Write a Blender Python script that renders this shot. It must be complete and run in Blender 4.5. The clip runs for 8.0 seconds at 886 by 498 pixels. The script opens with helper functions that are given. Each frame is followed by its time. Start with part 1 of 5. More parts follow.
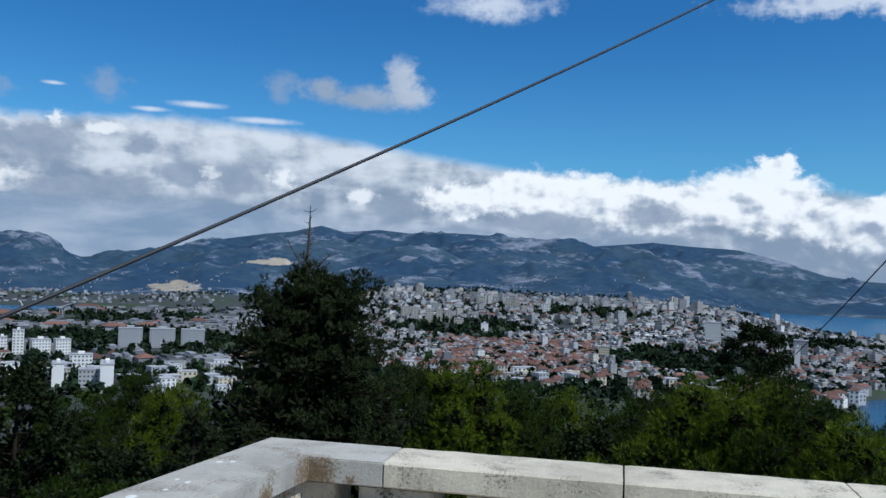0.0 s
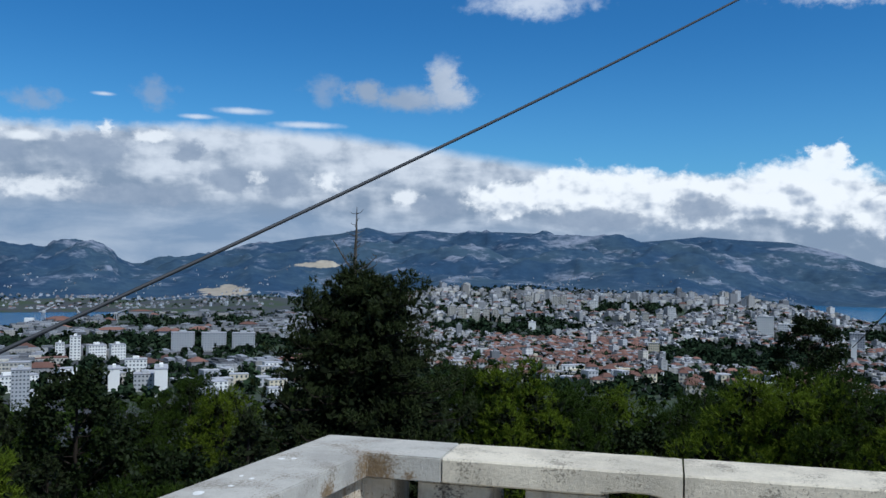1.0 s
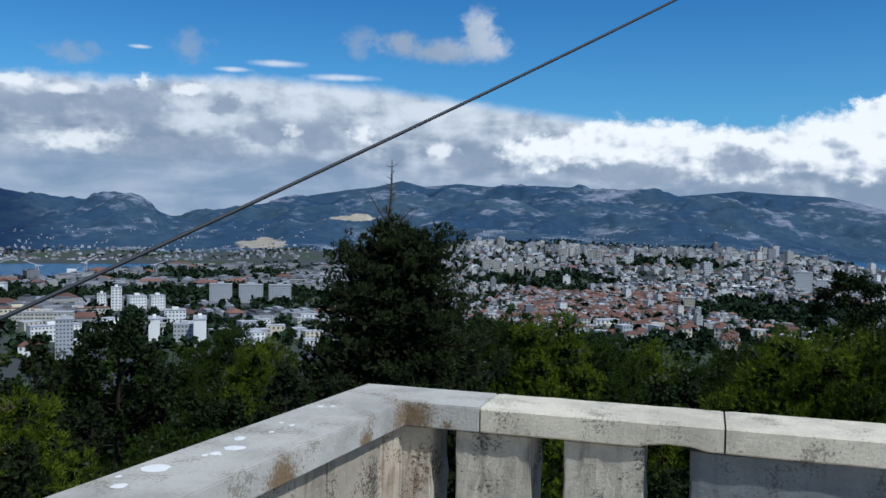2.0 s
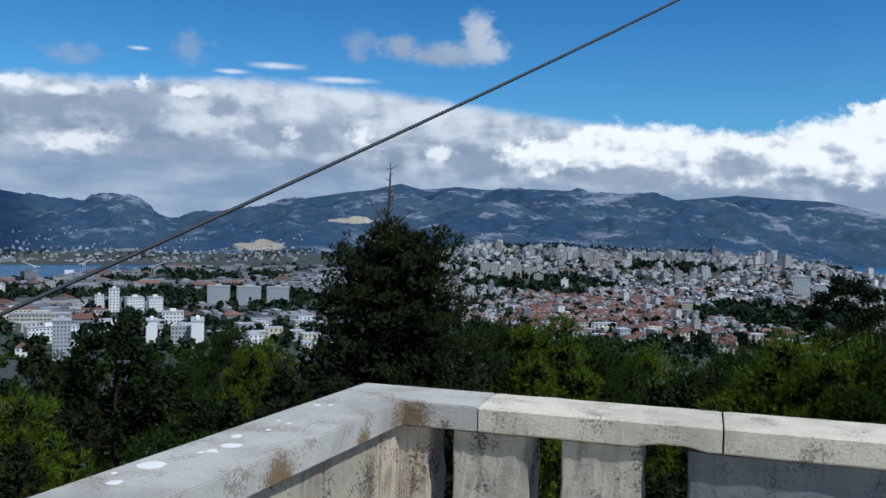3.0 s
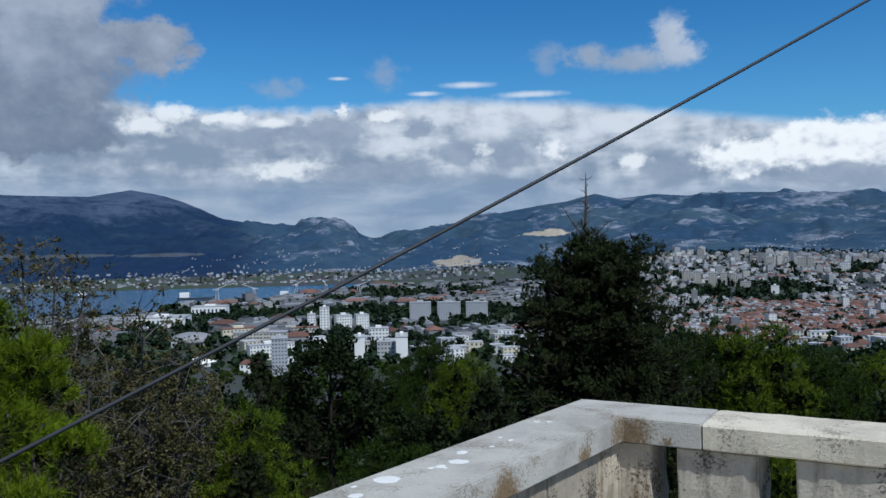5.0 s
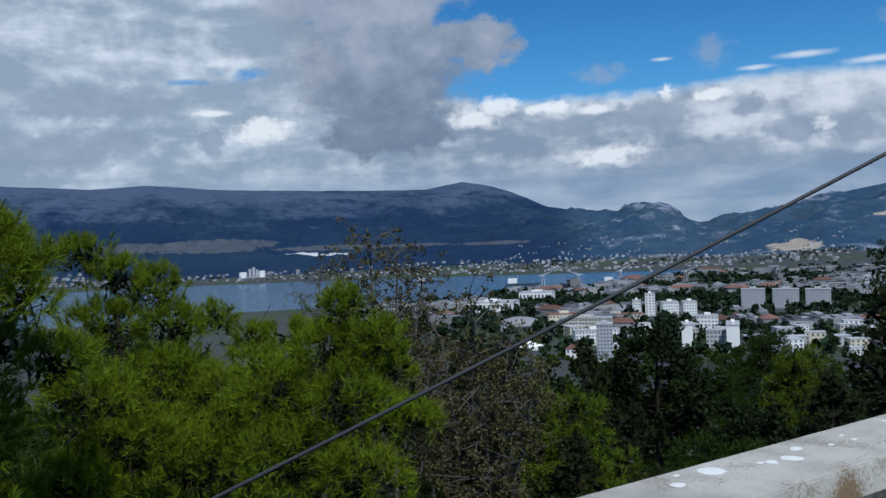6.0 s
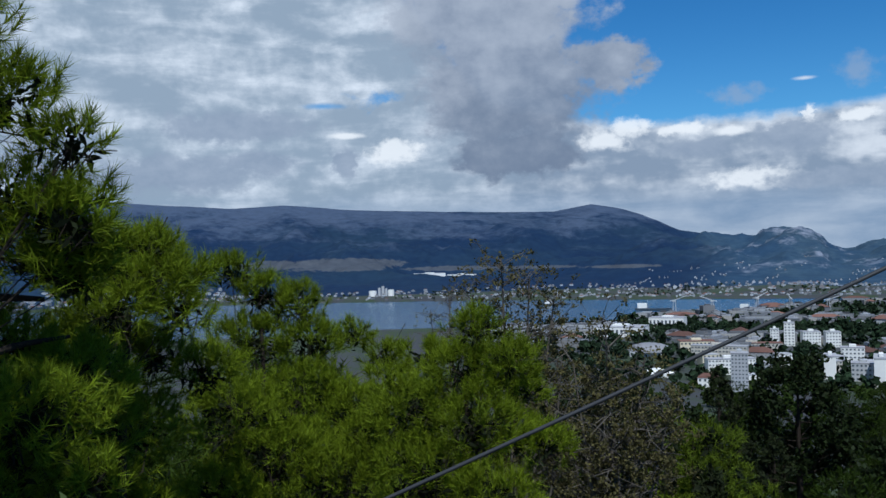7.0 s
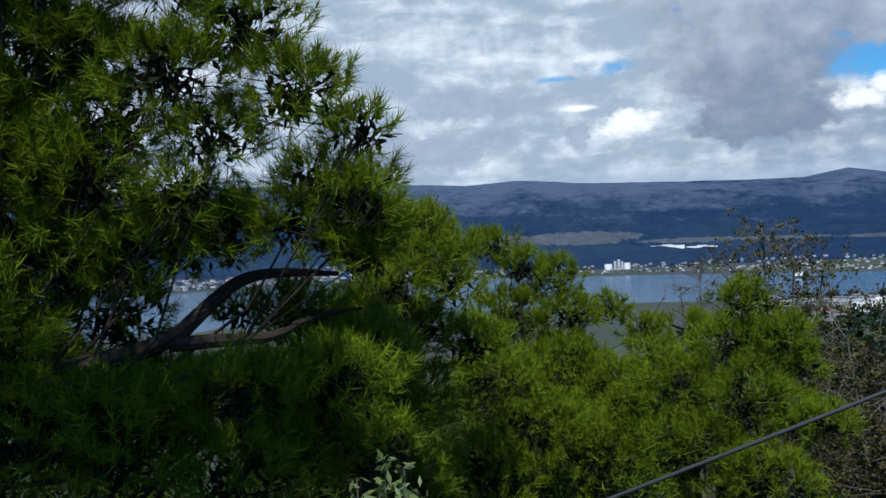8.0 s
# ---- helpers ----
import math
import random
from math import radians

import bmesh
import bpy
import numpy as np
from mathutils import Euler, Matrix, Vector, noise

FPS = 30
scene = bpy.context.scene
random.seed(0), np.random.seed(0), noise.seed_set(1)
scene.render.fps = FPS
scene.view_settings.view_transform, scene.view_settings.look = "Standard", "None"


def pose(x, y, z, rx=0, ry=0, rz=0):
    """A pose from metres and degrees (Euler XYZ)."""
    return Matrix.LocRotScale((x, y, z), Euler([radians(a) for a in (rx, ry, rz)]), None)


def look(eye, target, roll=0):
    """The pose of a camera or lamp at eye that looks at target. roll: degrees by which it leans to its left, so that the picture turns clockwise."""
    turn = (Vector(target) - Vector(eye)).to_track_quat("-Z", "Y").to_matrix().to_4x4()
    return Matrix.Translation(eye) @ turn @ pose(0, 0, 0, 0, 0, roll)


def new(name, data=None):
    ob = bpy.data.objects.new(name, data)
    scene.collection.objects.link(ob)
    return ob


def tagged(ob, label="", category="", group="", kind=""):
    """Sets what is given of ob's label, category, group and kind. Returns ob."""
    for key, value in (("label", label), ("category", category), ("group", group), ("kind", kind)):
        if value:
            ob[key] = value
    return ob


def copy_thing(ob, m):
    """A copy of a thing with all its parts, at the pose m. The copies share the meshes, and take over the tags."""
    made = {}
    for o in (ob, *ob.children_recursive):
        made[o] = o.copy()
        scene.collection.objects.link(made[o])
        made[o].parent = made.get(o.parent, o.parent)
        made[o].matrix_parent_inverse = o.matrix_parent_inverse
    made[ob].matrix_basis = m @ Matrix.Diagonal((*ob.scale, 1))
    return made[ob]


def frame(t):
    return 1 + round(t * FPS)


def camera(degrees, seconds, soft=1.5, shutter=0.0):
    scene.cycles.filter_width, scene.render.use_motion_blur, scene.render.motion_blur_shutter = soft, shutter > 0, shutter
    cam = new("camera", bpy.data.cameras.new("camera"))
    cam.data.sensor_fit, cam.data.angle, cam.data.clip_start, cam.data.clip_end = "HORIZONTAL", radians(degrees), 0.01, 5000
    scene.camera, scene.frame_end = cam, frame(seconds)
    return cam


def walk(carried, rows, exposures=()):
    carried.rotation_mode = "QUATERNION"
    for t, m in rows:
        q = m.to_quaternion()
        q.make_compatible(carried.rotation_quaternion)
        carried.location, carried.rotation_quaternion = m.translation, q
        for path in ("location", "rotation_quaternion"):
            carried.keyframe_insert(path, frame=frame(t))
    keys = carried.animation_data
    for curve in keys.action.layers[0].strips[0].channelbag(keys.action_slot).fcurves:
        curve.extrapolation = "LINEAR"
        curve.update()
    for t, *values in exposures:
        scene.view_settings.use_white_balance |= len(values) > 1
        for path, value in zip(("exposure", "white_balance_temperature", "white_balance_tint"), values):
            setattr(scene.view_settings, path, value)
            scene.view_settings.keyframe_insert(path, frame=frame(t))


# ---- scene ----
# camera: a hand-held turn on the terrace, from the corner of the parapet round to the pines
cam = camera(53.64, 8.0, soft=1.5)
PATH = [
    (0.0, -0.000, -0.000, 1.650, -0.000, 1.305, -2.066),
    (0.5, -0.013, -0.024, 1.643, 3.609, 0.842, -1.164),
    (1.0, -0.025, -0.020, 1.639, 3.008, 1.200, -0.863),
    (1.5, -0.036, 0.003, 1.626, 3.311, -1.288, -0.815),
    (2.8, -0.045, 0.015, 1.623, 8.241, -2.104, -1.635),
    (3.0, -0.043, 0.018, 1.610, 5.158, -1.674, -1.353),
    (3.5, -0.023, 0.033, 1.614, -1.956, -0.925, -1.014),
    (4.0, -0.036, 0.036, 1.616, 0.552, -1.383, -0.416),
    (4.5, -0.068, 0.011, 1.621, 8.579, -0.251, 0.142),
    (5.0, -0.093, -0.014, 1.626, 17.856, -0.855, 1.142),
    (5.2, -0.103, -0.010, 1.622, 23.379, -0.566, 1.048),
    (6.3, -0.070, -0.015, 1.623, 41.866, -1.033, 2.026),
    (6.5, -0.074, -0.020, 1.624, 43.429, -0.642, 1.242),
    (7.0, -0.101, -0.088, 1.631, 47.096, 0.553, 1.434),
    (7.5, -0.157, -0.176, 1.631, 52.943, 0.179, 1.947),
    (8.0, -0.188, -0.299, 1.634, 62.336, -0.623, 2.552),
]
walk(cam, [(t, pose(x, y, z, 90 + pitch, roll, yaw)) for t, x, y, z, yaw, pitch, roll in PATH],
     exposures=((0.0, -0.12, 5800, 8), (4.4, -0.08, 5850, 8), (5.2, -0.17, 5850, 8), (6.5, -0.17, 5800, 8), (7.2, -0.04, 5850, 8), (8.0, 0.22, 6000, 8)))

# ---- world, sun ----
SUN_AZ, SUN_EL = -127.0, 56.0          # bearing of the sun to the left of +y, and its height
sun_way = Vector((-math.sin(radians(SUN_AZ)) * math.cos(radians(SUN_EL)), math.cos(radians(SUN_AZ)) * math.cos(radians(SUN_EL)), math.sin(radians(SUN_EL))))
sun_data = bpy.data.lights.new("sun", "SUN")
sun_data.energy, sun_data.angle, sun_data.color = 4.5, radians(0.6), (1.0, 0.965, 0.91)
sun = new("sun", sun_data)
sun.matrix_world = look((0, 0, 60), Vector((0, 0, 60)) - sun_way)


class Val:
    """A socket of a node tree with plain arithmetic."""
    def __init__(self, tree, sock):
        self.tree, self.sock = tree, sock

    def op(self, kind, *others, clamp=False):
        n = self.tree.nodes.new("ShaderNodeMath")
        n.operation, n.use_clamp = kind, clamp
        for i, o in enumerate((self, *others)):
            if isinstance(o, Val):
                self.tree.links.new(o.sock, n.inputs[i])
            else:
                n.inputs[i].default_value = o
        return Val(self.tree, n.outputs[0])

    def __add__(self, o): return self.op("ADD", o)
    def __sub__(self, o): return self.op("SUBTRACT", o)
    def __mul__(self, o): return self.op("MULTIPLY", o)
    def __truediv__(self, o): return self.op("DIVIDE", o)
    def max(self, o): return self.op("MAXIMUM", o)
    def min(self, o): return self.op("MINIMUM", o)

    def step(self, a, b, lo=0.0, hi=1.0):
        n = self.tree.nodes.new("ShaderNodeMapRange")
        n.interpolation_type = "SMOOTHSTEP"
        self.tree.links.new(self.sock, n.inputs[0])
        for i, v in enumerate((a, b, lo, hi)):
            n.inputs[i + 1].default_value = v
        return Val(self.tree, n.outputs[0])


def vec(tree, x, y, z=0.0):
    n = tree.nodes.new("ShaderNodeCombineXYZ")
    for i, o in enumerate((x, y, z)):
        if isinstance(o, Val):
            tree.links.new(o.sock, n.inputs[i])
        else:
            n.inputs[i].default_value = o
    return n.outputs[0]


def noise_of(tree, vector, scale, detail=6.0, rough=0.55, distort=0.0):
    n = tree.nodes.new("ShaderNodeTexNoise")
    n.inputs["Scale"].default_value, n.inputs["Detail"].default_value = scale, detail
    n.inputs["Roughness"].default_value, n.inputs["Distortion"].default_value = rough, distort
    if vector is not None:
        tree.links.new(vector, n.inputs["Vector"])
    return Val(tree, n.outputs[0])


def mix_colour(tree, fac, a, b, mode="MIX"):
    n = tree.nodes.new("ShaderNodeMix")
    n.data_type, n.blend_type = "RGBA", mode
    for sock, v in ((n.inputs[0], fac), (n.inputs[6], a), (n.inputs[7], b)):
        if isinstance(v, Val):
            tree.links.new(v.sock, sock)
        elif isinstance(v, bpy.types.NodeSocket):
            tree.links.new(v, sock)
        elif isinstance(v, (int, float)):
            sock.default_value = v
        else:
            sock.default_value = (*v, 1)
    return n.outputs[2]


def ramp_of(tree, fac, stops):
    n = tree.nodes.new("ShaderNodeValToRGB")
    els = n.color_ramp.elements
    while len(els) < len(stops):
        els.new(0.5)
    for e, (p, c) in zip(els, stops):
        e.position, e.color = p, (*c, 1) if not isinstance(c, (int, float)) else (c, c, c, 1)
    tree.links.new(fac.sock if isinstance(fac, Val) else fac, n.inputs[0])
    return n.outputs[0]


world = bpy.data.worlds.new("sky")
scene.world = world
world.use_nodes = True
wt = world.node_tree
wt.nodes.clear()
sky = wt.nodes.new("ShaderNodeTexSky")
sky.sky_type, sky.sun_disc = "NISHITA", False
sky.sun_elevation, sky.sun_rotation = radians(SUN_EL), radians(-SUN_AZ)
sky.altitude, sky.air_density, sky.dust_density, sky.ozone_density = 110, 1.0, 0.6, 3.0
coord = wt.nodes.new("ShaderNodeTexCoord")
sep = wt.nodes.new("ShaderNodeSeparateXYZ")
wt.links.new(coord.outputs["Generated"], sep.inputs[0])
wx, wy, wz = (Val(wt, sep.outputs[i]) for i in range(3))
AZ = (wx * -1.0).op("ARCTAN2", wy) * (180 / math.pi)      # degrees to the left of +y
EL = wz.op("ARCSINE") * (180 / math.pi)                    # degrees above the level
sky_tint = mix_colour(wt, 1.0, sky.outputs[0], mix_colour(wt, EL.step(17.0, 5.0), (0.27, 0.72, 1.06), (0.46, 0.93, 1.2)), "MULTIPLY")
billow = noise_of(wt, vec(wt, AZ, EL * 1.25), 0.33, 9, 0.58)            # lumps of a few degrees
fine = noise_of(wt, vec(wt, AZ, EL * 1.3, 4.0), 1.1, 6, 0.6)
streak = noise_of(wt, vec(wt, AZ * 0.25, EL, 9.0), 0.55, 7, 0.55, 0.4)  # drawn-out sheets
small = noise_of(wt, vec(wt, AZ, EL * 1.3, 2.0), 0.85, 7, 0.6)
wob = (billow - 0.5) * 2.0
wob_small = (small - 0.5) * 2.0


bend_a = noise_of(wt, vec(wt, AZ, EL * 1.2, 21.0), 0.55, 7, 0.62)
bend_b = noise_of(wt, vec(wt, AZ, EL * 1.2, 33.0), 0.55, 7, 0.62)
bend_c = noise_of(wt, vec(wt, AZ, EL * 1.2, 45.0), 1.1, 6, 0.62)
AZ_SOFT, EL_SOFT = AZ + (bend_c - 0.5) * 2.6, EL + (bend_b - 0.5) * 0.8 + (bend_a - 0.5) * 0.8
AZ_BENT, EL_BENT = AZ + (bend_a - 0.5) * 4.2, EL + (bend_b - 0.5) * 2.6


def blob(az, el, ra, re, rag=0.9, bent=True):
    """How far inside a ragged patch of cloud: above 0 within it."""
    a, e = (AZ, EL) if re <= 0.4 else (AZ_BENT, EL_BENT) if bent else (AZ_SOFT, EL_SOFT)
    dx, dy = (a - az) / ra, (e - el) / re
    d = (dx * dx + dy * dy).op("SQRT")
    w = wob if re > 1.7 else wob_small
    return (d * -1.0 + 1.0) + w * rag * 0.7 + (fine - 0.5) * rag


def union(items, bent=True):
    out = None
    for it in items:
        d = blob(*it, bent)
        out = d if out is None else out.max(d)
    return out


# upper edge of the cloud bank, in degrees, along the bearing from right to left
EDGE = ((-60, 6), (-30, 4.4), (-27, 5.0), (-23, 5.6), (-13, 6.0), (-7, 6.4), (-2, 6.9), (2, 7.5), (10, 8.5), (18, 8.9), (26, 8.3), (35, 8.2), (44, 10), (52, 20), (70, 40), (130, 40))
edge = Val(wt, ramp_of(wt, (AZ + 60.0) / 190.0, [((a + 60) / 190, e / 40) for a, e in EDGE])) * 40.0
bank_d = edge - EL + wob_small * 0.45 * AZ.step(12.0, 24.0, 0.35, 1.0) + (fine - 0.5) * 0.3
bank_a = bank_d.step(-0.3, 0.6)
# relief of the heaps, from two shifted copies of one field of lumps
lump_a = noise_of(wt, vec(wt, AZ, EL * 1.35), 0.62, 3, 0.45)
lump_b = noise_of(wt, vec(wt, AZ - 0.45, EL * 1.35 + 0.6), 0.62, 3, 0.45)
relief0 = (lump_a - lump_b) * 2.8 + (small - 0.5) * 0.7
grey = ((streak - 0.5) * 1.5 + 0.55 + (billow - 0.5) * 1.5 + (EL - 5.6) * 0.13 * AZ.step(30.0, 42.0, 1.0, 0.0) + relief0 * 0.30 * AZ.step(50.0, 38.0) - (AZ - 8.0).max(0.0).min(26.0) * 0.012).step(0.0, 1.0)
bank_c = mix_colour(wt, grey, (2.9, 3.6, 4.6), (7.9, 8.2, 8.6))
left_c = mix_colour(wt, grey, (3.5, 4.3, 5.2), (10.3, 10.6, 11.0))
left_f = AZ.step(38.0, 50.0)
colour = mix_colour(wt, bank_a, sky_tint, mix_colour(wt, left_f, bank_c, left_c))
# low grey veil over the ridges
veil = (EL * -1.0 + 3.2 + AZ.step(4.0, 16.0) * 0.7 + wob * 0.7).step(-0.8, 1.4) * AZ.step(-26.0, 6.0) * 0.85
colour = mix_colour(wt, veil, colour, mix_colour(wt, (streak - 0.5) * 2.4 + wob * 0.4 + 0.3, (2.7, 3.7, 5.1), (6.0, 6.6, 7.4)))
# a blue window in the sheet
hole = (blob(51.0, 10.4, 2.4, 0.7, 0.5).max(blob(54.6, 9.9, 2.0, 0.3, 0.4))).step(0.0, 0.9) * 0.8
colour = mix_colour(wt, hole, colour, sky_tint)
# bright heaped cumulus
heap = union(((-7, 4.9, 5.5, 1.9, 0.6), (-13, 4.4, 6, 1.9, 0.6), (-19.5, 5.0, 5, 2.3, 0.6), (-20.8, 6.7, 1.5, 1.1, 0.35), (-26, 3.4, 5, 1.8, 0.6), (-1.5, 4.6, 3.5, 1.3, 0.5), (-34, 3.6, 6, 2, 0.6)))
heap_a = heap.step(-0.05, 0.35)
relief = (relief0 * 0.8 + 0.70 + (EL - 4.0) * 0.16).step(0.0, 0.95)
heap_c = mix_colour(wt, relief, (3.9, 4.6, 5.7), (11.0, 10.9, 10.6))
colour = mix_colour(wt, heap_a * 0.95, colour, heap_c)
crest = union(((5.4, 4.5, 1.4, 0.6, 0.6), (34.8, 8.0, 1.6, 0.8, 0.5), (31.6, 7.7, 1.8, 0.5, 0.5), (28.6, 7.4, 1.5, 0.4, 0.5), (24.2, 8.0, 0.55, 0.9, 0.3), (15.2, 5.6, 0.8, 0.5, 0.5), (53.2, 8.0, 1.6, 0.3, 0.4), (50.0, 6.9, 2.4, 1.0, 0.8), (27, 4.4, 4, 0.8, 0.7), (36.5, 7.2, 2.0, 0.9, 0.6), (21.5, 7.8, 1.6, 0.5, 0.6), (10.5, 5.4, 1.0, 0.9, 0.5)), False)
colour = mix_colour(wt, crest.step(0.0, 0.6) * 0.85, colour, (10.2, 10.2, 10.1))
# small thin clouds in the blue
wisp = union(((16.0, 9.7, 2.0, 0.26, 0.4), (12.0, 9.0, 2.5, 0.26, 0.4), (18.9, 9.2, 1.3, 0.2, 0.4), (24.4, 10.2, 0.8, 0.15, 0.4), (-2.6, 17.0, 4.6, 1.2, 0.6), (-25, 16.4, 8, 0.9, 0.9)))
colour = mix_colour(wt, wisp.step(-0.15, 0.9) * 0.8, colour, (8.4, 8.7, 9.2))
boot = union(((3.1, 11.9, 1.35, 1.75, 0.5), (2.6, 11.0, 1.7, 1.0, 0.5), (5.3, 10.75, 3.0, 0.85, 0.5), (8.2, 11.2, 1.5, 0.8, 0.5)), False)
colour = mix_colour(wt, boot.step(-0.2, 0.65) * 0.85, colour, mix_colour(wt, (AZ * -0.3 + EL * 0.25 - 1.5 + wob_small * 0.5).step(-0.6, 1.0), (3.9, 4.5, 5.4), (6.6, 6.9, 7.4)))
faint = union(((21.4, 10.4, 1.7, 0.9, 0.5), (10.8, 11.3, 1.4, 1.2, 0.5), (28.5, 9.6, 2.0, 0.7, 0.7)))
colour = mix_colour(wt, faint.step(-0.1, 0.9) * 0.5, colour, (4.0, 4.6, 5.6))
# dark scraps in front of the bank
scrap = union(((25.2, 6.9, 2.8, 1.3, 0.6), (30.3, 6.4, 2.8, 0.7, 0.6), (19.2, 7.0, 1.1, 0.9, 0.5), (13.6, 5.2, 1.8, 1.1, 0.6), (16.8, 5.3, 2.0, 1.0, 0.6), (3.4, 4.0, 2.0, 0.9, 0.5), (-13.4, 3.9, 2.4, 1.0, 0.6), (-7.0, 3.2, 4.2, 0.8, 0.7), (53.4, 6.4, 1.1, 1.2, 0.5), (23, 4.2, 5, 0.8, 0.8), (60, 8.5, 6, 1.2, 0.8), (64, 5.6, 7, 1.5, 0.8), (59, 6.3, 3.2, 0.9, 0.7)), False)
colour = mix_colour(wt, scrap.step(-0.05, 0.5) * 0.9, colour, mix_colour(wt, small, (2.4, 3.1, 4.2), (4.4, 5.0, 5.9)))
# the big grey cloud over the bay
big = union(((42.3, 11.0, 7.0, 5.2, 0.45), (44, 16.5, 8.0, 6.5, 0.45), (36.3, 12.0, 3.4, 2.0, 0.45), (42.3, 6.6, 5.4, 1.9, 0.6)))
big_c = mix_colour(wt, ((EL - 8.0) * 0.085 + (billow - 0.5) * 1.6 + (small - 0.5) * 0.4 + 0.28).step(0.0, 1.3), (2.1, 2.6, 3.5), (4.9, 5.3, 6.0))
colour = mix_colour(wt, big.step(0.0, 0.4) * 0.97, colour, big_c)
# below the level only dull ground light
colour = mix_colour(wt, EL.step(-3.0, -0.5), (1.4, 1.7, 1.9), colour)
bg = wt.nodes.new("ShaderNodeBackground")
bg.inputs["Strength"].default_value = 0.095
wt.links.new(colour, bg.inputs["Color"])
wout = wt.nodes.new("ShaderNodeOutputWorld")
wt.links.new(bg.outputs[0], wout.inputs[0])

# ---- materials ----
def material(name, colour, rough=0.8, vary=0.25, scale=6.0, fine_scale=40.0, bump=0.2, bump_size=0.02, island=0.0, second=None, translucent=0.0, metal=0.0, spec=0.3, object_random=0.0, stops=None):
    """A surface with broad stains and fine grain."""
    m = bpy.data.materials.new(name)
    m.use_nodes = True
    tr = m.node_tree
    b = tr.nodes["Principled BSDF"]
    b.inputs["Roughness"].default_value, b.inputs["Metallic"].default_value, b.inputs["Specular IOR Level"].default_value = rough, metal, spec
    tc = tr.nodes.new("ShaderNodeTexCoord").outputs["Object"]
    broad, grain = noise_of(tr, tc, scale, 5, 0.6), noise_of(tr, tc, fine_scale, 4, 0.6)
    f = ((broad - 0.5) * 1.4 + (grain - 0.5) * 1.0) * vary * 2.0 + 1.0
    if island or object_random:
        g = tr.nodes.new("ShaderNodeNewGeometry").outputs["Random Per Island"] if island else tr.nodes.new("ShaderNodeObjectInfo").outputs["Random"]
        f = f * ((Val(tr, g) - 0.5) * 2.0 * (island or object_random) + 1.0)
    base = colour
    if second:
        base = mix_colour(tr, (broad + (grain - 0.5) * 0.4).step(0.42, 0.62), colour, second)
    n = tr.nodes.new("ShaderNodeVectorMath")
    n.operation = "SCALE"
    if isinstance(base, tuple):
        n.inputs[0].default_value = base
    else:
        tr.links.new(base, n.inputs[0])
    tr.links.new(f.max(0.05).sock, n.inputs["Scale"])
    tr.links.new(n.outputs[0], b.inputs["Base Color"])
    if bump:
        bn = tr.nodes.new("ShaderNodeBump")
        bn.inputs["Strength"].default_value, bn.inputs["Distance"].default_value = bump, bump_size
        tr.links.new((grain * 0.6 + broad).sock, bn.inputs["Height"])
        tr.links.new(bn.outputs[0], b.inputs["Normal"])
    if translucent:
        t = tr.nodes.new("ShaderNodeBsdfTranslucent")
        tr.links.new(n.outputs[0], t.inputs[0])
        mx = tr.nodes.new("ShaderNodeMixShader")
        mx.inputs[0].default_value = translucent
        tr.links.new(b.outputs[0], mx.inputs[1])
        tr.links.new(t.outputs[0], mx.inputs[2])
        tr.links.new(mx.outputs[0], tr.nodes["Material Output"].inputs[0])
    return m


NEEDLE = material("pine_needles", (0.112, 0.155, 0.007), 0.6, 0.3, 1.2, 9.0, 0, island=0.4, translucent=0.18, spec=0.08)
NEEDLE_FAR = material("slope_pine_needles", (0.085, 0.12, 0.008), 0.65, 0.3, 0.6, 5.0, 0, island=0.35, translucent=0.28, spec=0.08)
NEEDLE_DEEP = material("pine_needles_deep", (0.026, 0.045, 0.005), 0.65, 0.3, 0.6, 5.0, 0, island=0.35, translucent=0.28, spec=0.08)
# shade of the crown interiors, put into a near-black leaf colour
CROWN_SHADE = material("crown_shade", (0.010, 0.014, 0.005), 0.8, 0.3, 1.0, 6.0, 0, island=0.4, spec=0.08)
FIR = material("fir_leaves", (0.028, 0.038, 0.012), 0.6, 0.3, 0.8, 6.0, 0, island=0.45, translucent=0.15, spec=0.08)
LEAF_DARK = material("dark_leaves", (0.013, 0.021, 0.006), 0.6, 0.3, 0.6, 5.0, 0, island=0.4, translucent=0.2, spec=0.08)
LEAF_DRY = material("dry_leaves", (0.075, 0.068, 0.026), 0.7, 0.3, 1.0, 7.0, 0, island=0.45, translucent=0.2, spec=0.08)
SHRUB_LEAF = material("shrub_leaves", (0.12, 0.16, 0.05), 0.55, 0.2, 3.0, 20.0, 0, island=0.3, translucent=0.25)
BARK = material("bark", (0.03, 0.024, 0.019), 0.95, 0.4, 3.0, 30.0, 0.6, 0.02, spec=0.05)
DEADWOOD = material("dead_wood", (0.085, 0.075, 0.062), 0.9, 0.3, 3.0, 30.0, 0.4, 0.01)
SOIL = material("forest_floor", (0.05, 0.045, 0.025), 0.95, 0.35, 0.15, 2.0, 0.4, 0.2, second=(0.03, 0.045, 0.015))
TOWN = material("town_ground", (0.05, 0.052, 0.056), 0.9, 0.35, 0.012, 0.12, 0, second=(0.03, 0.045, 0.02))


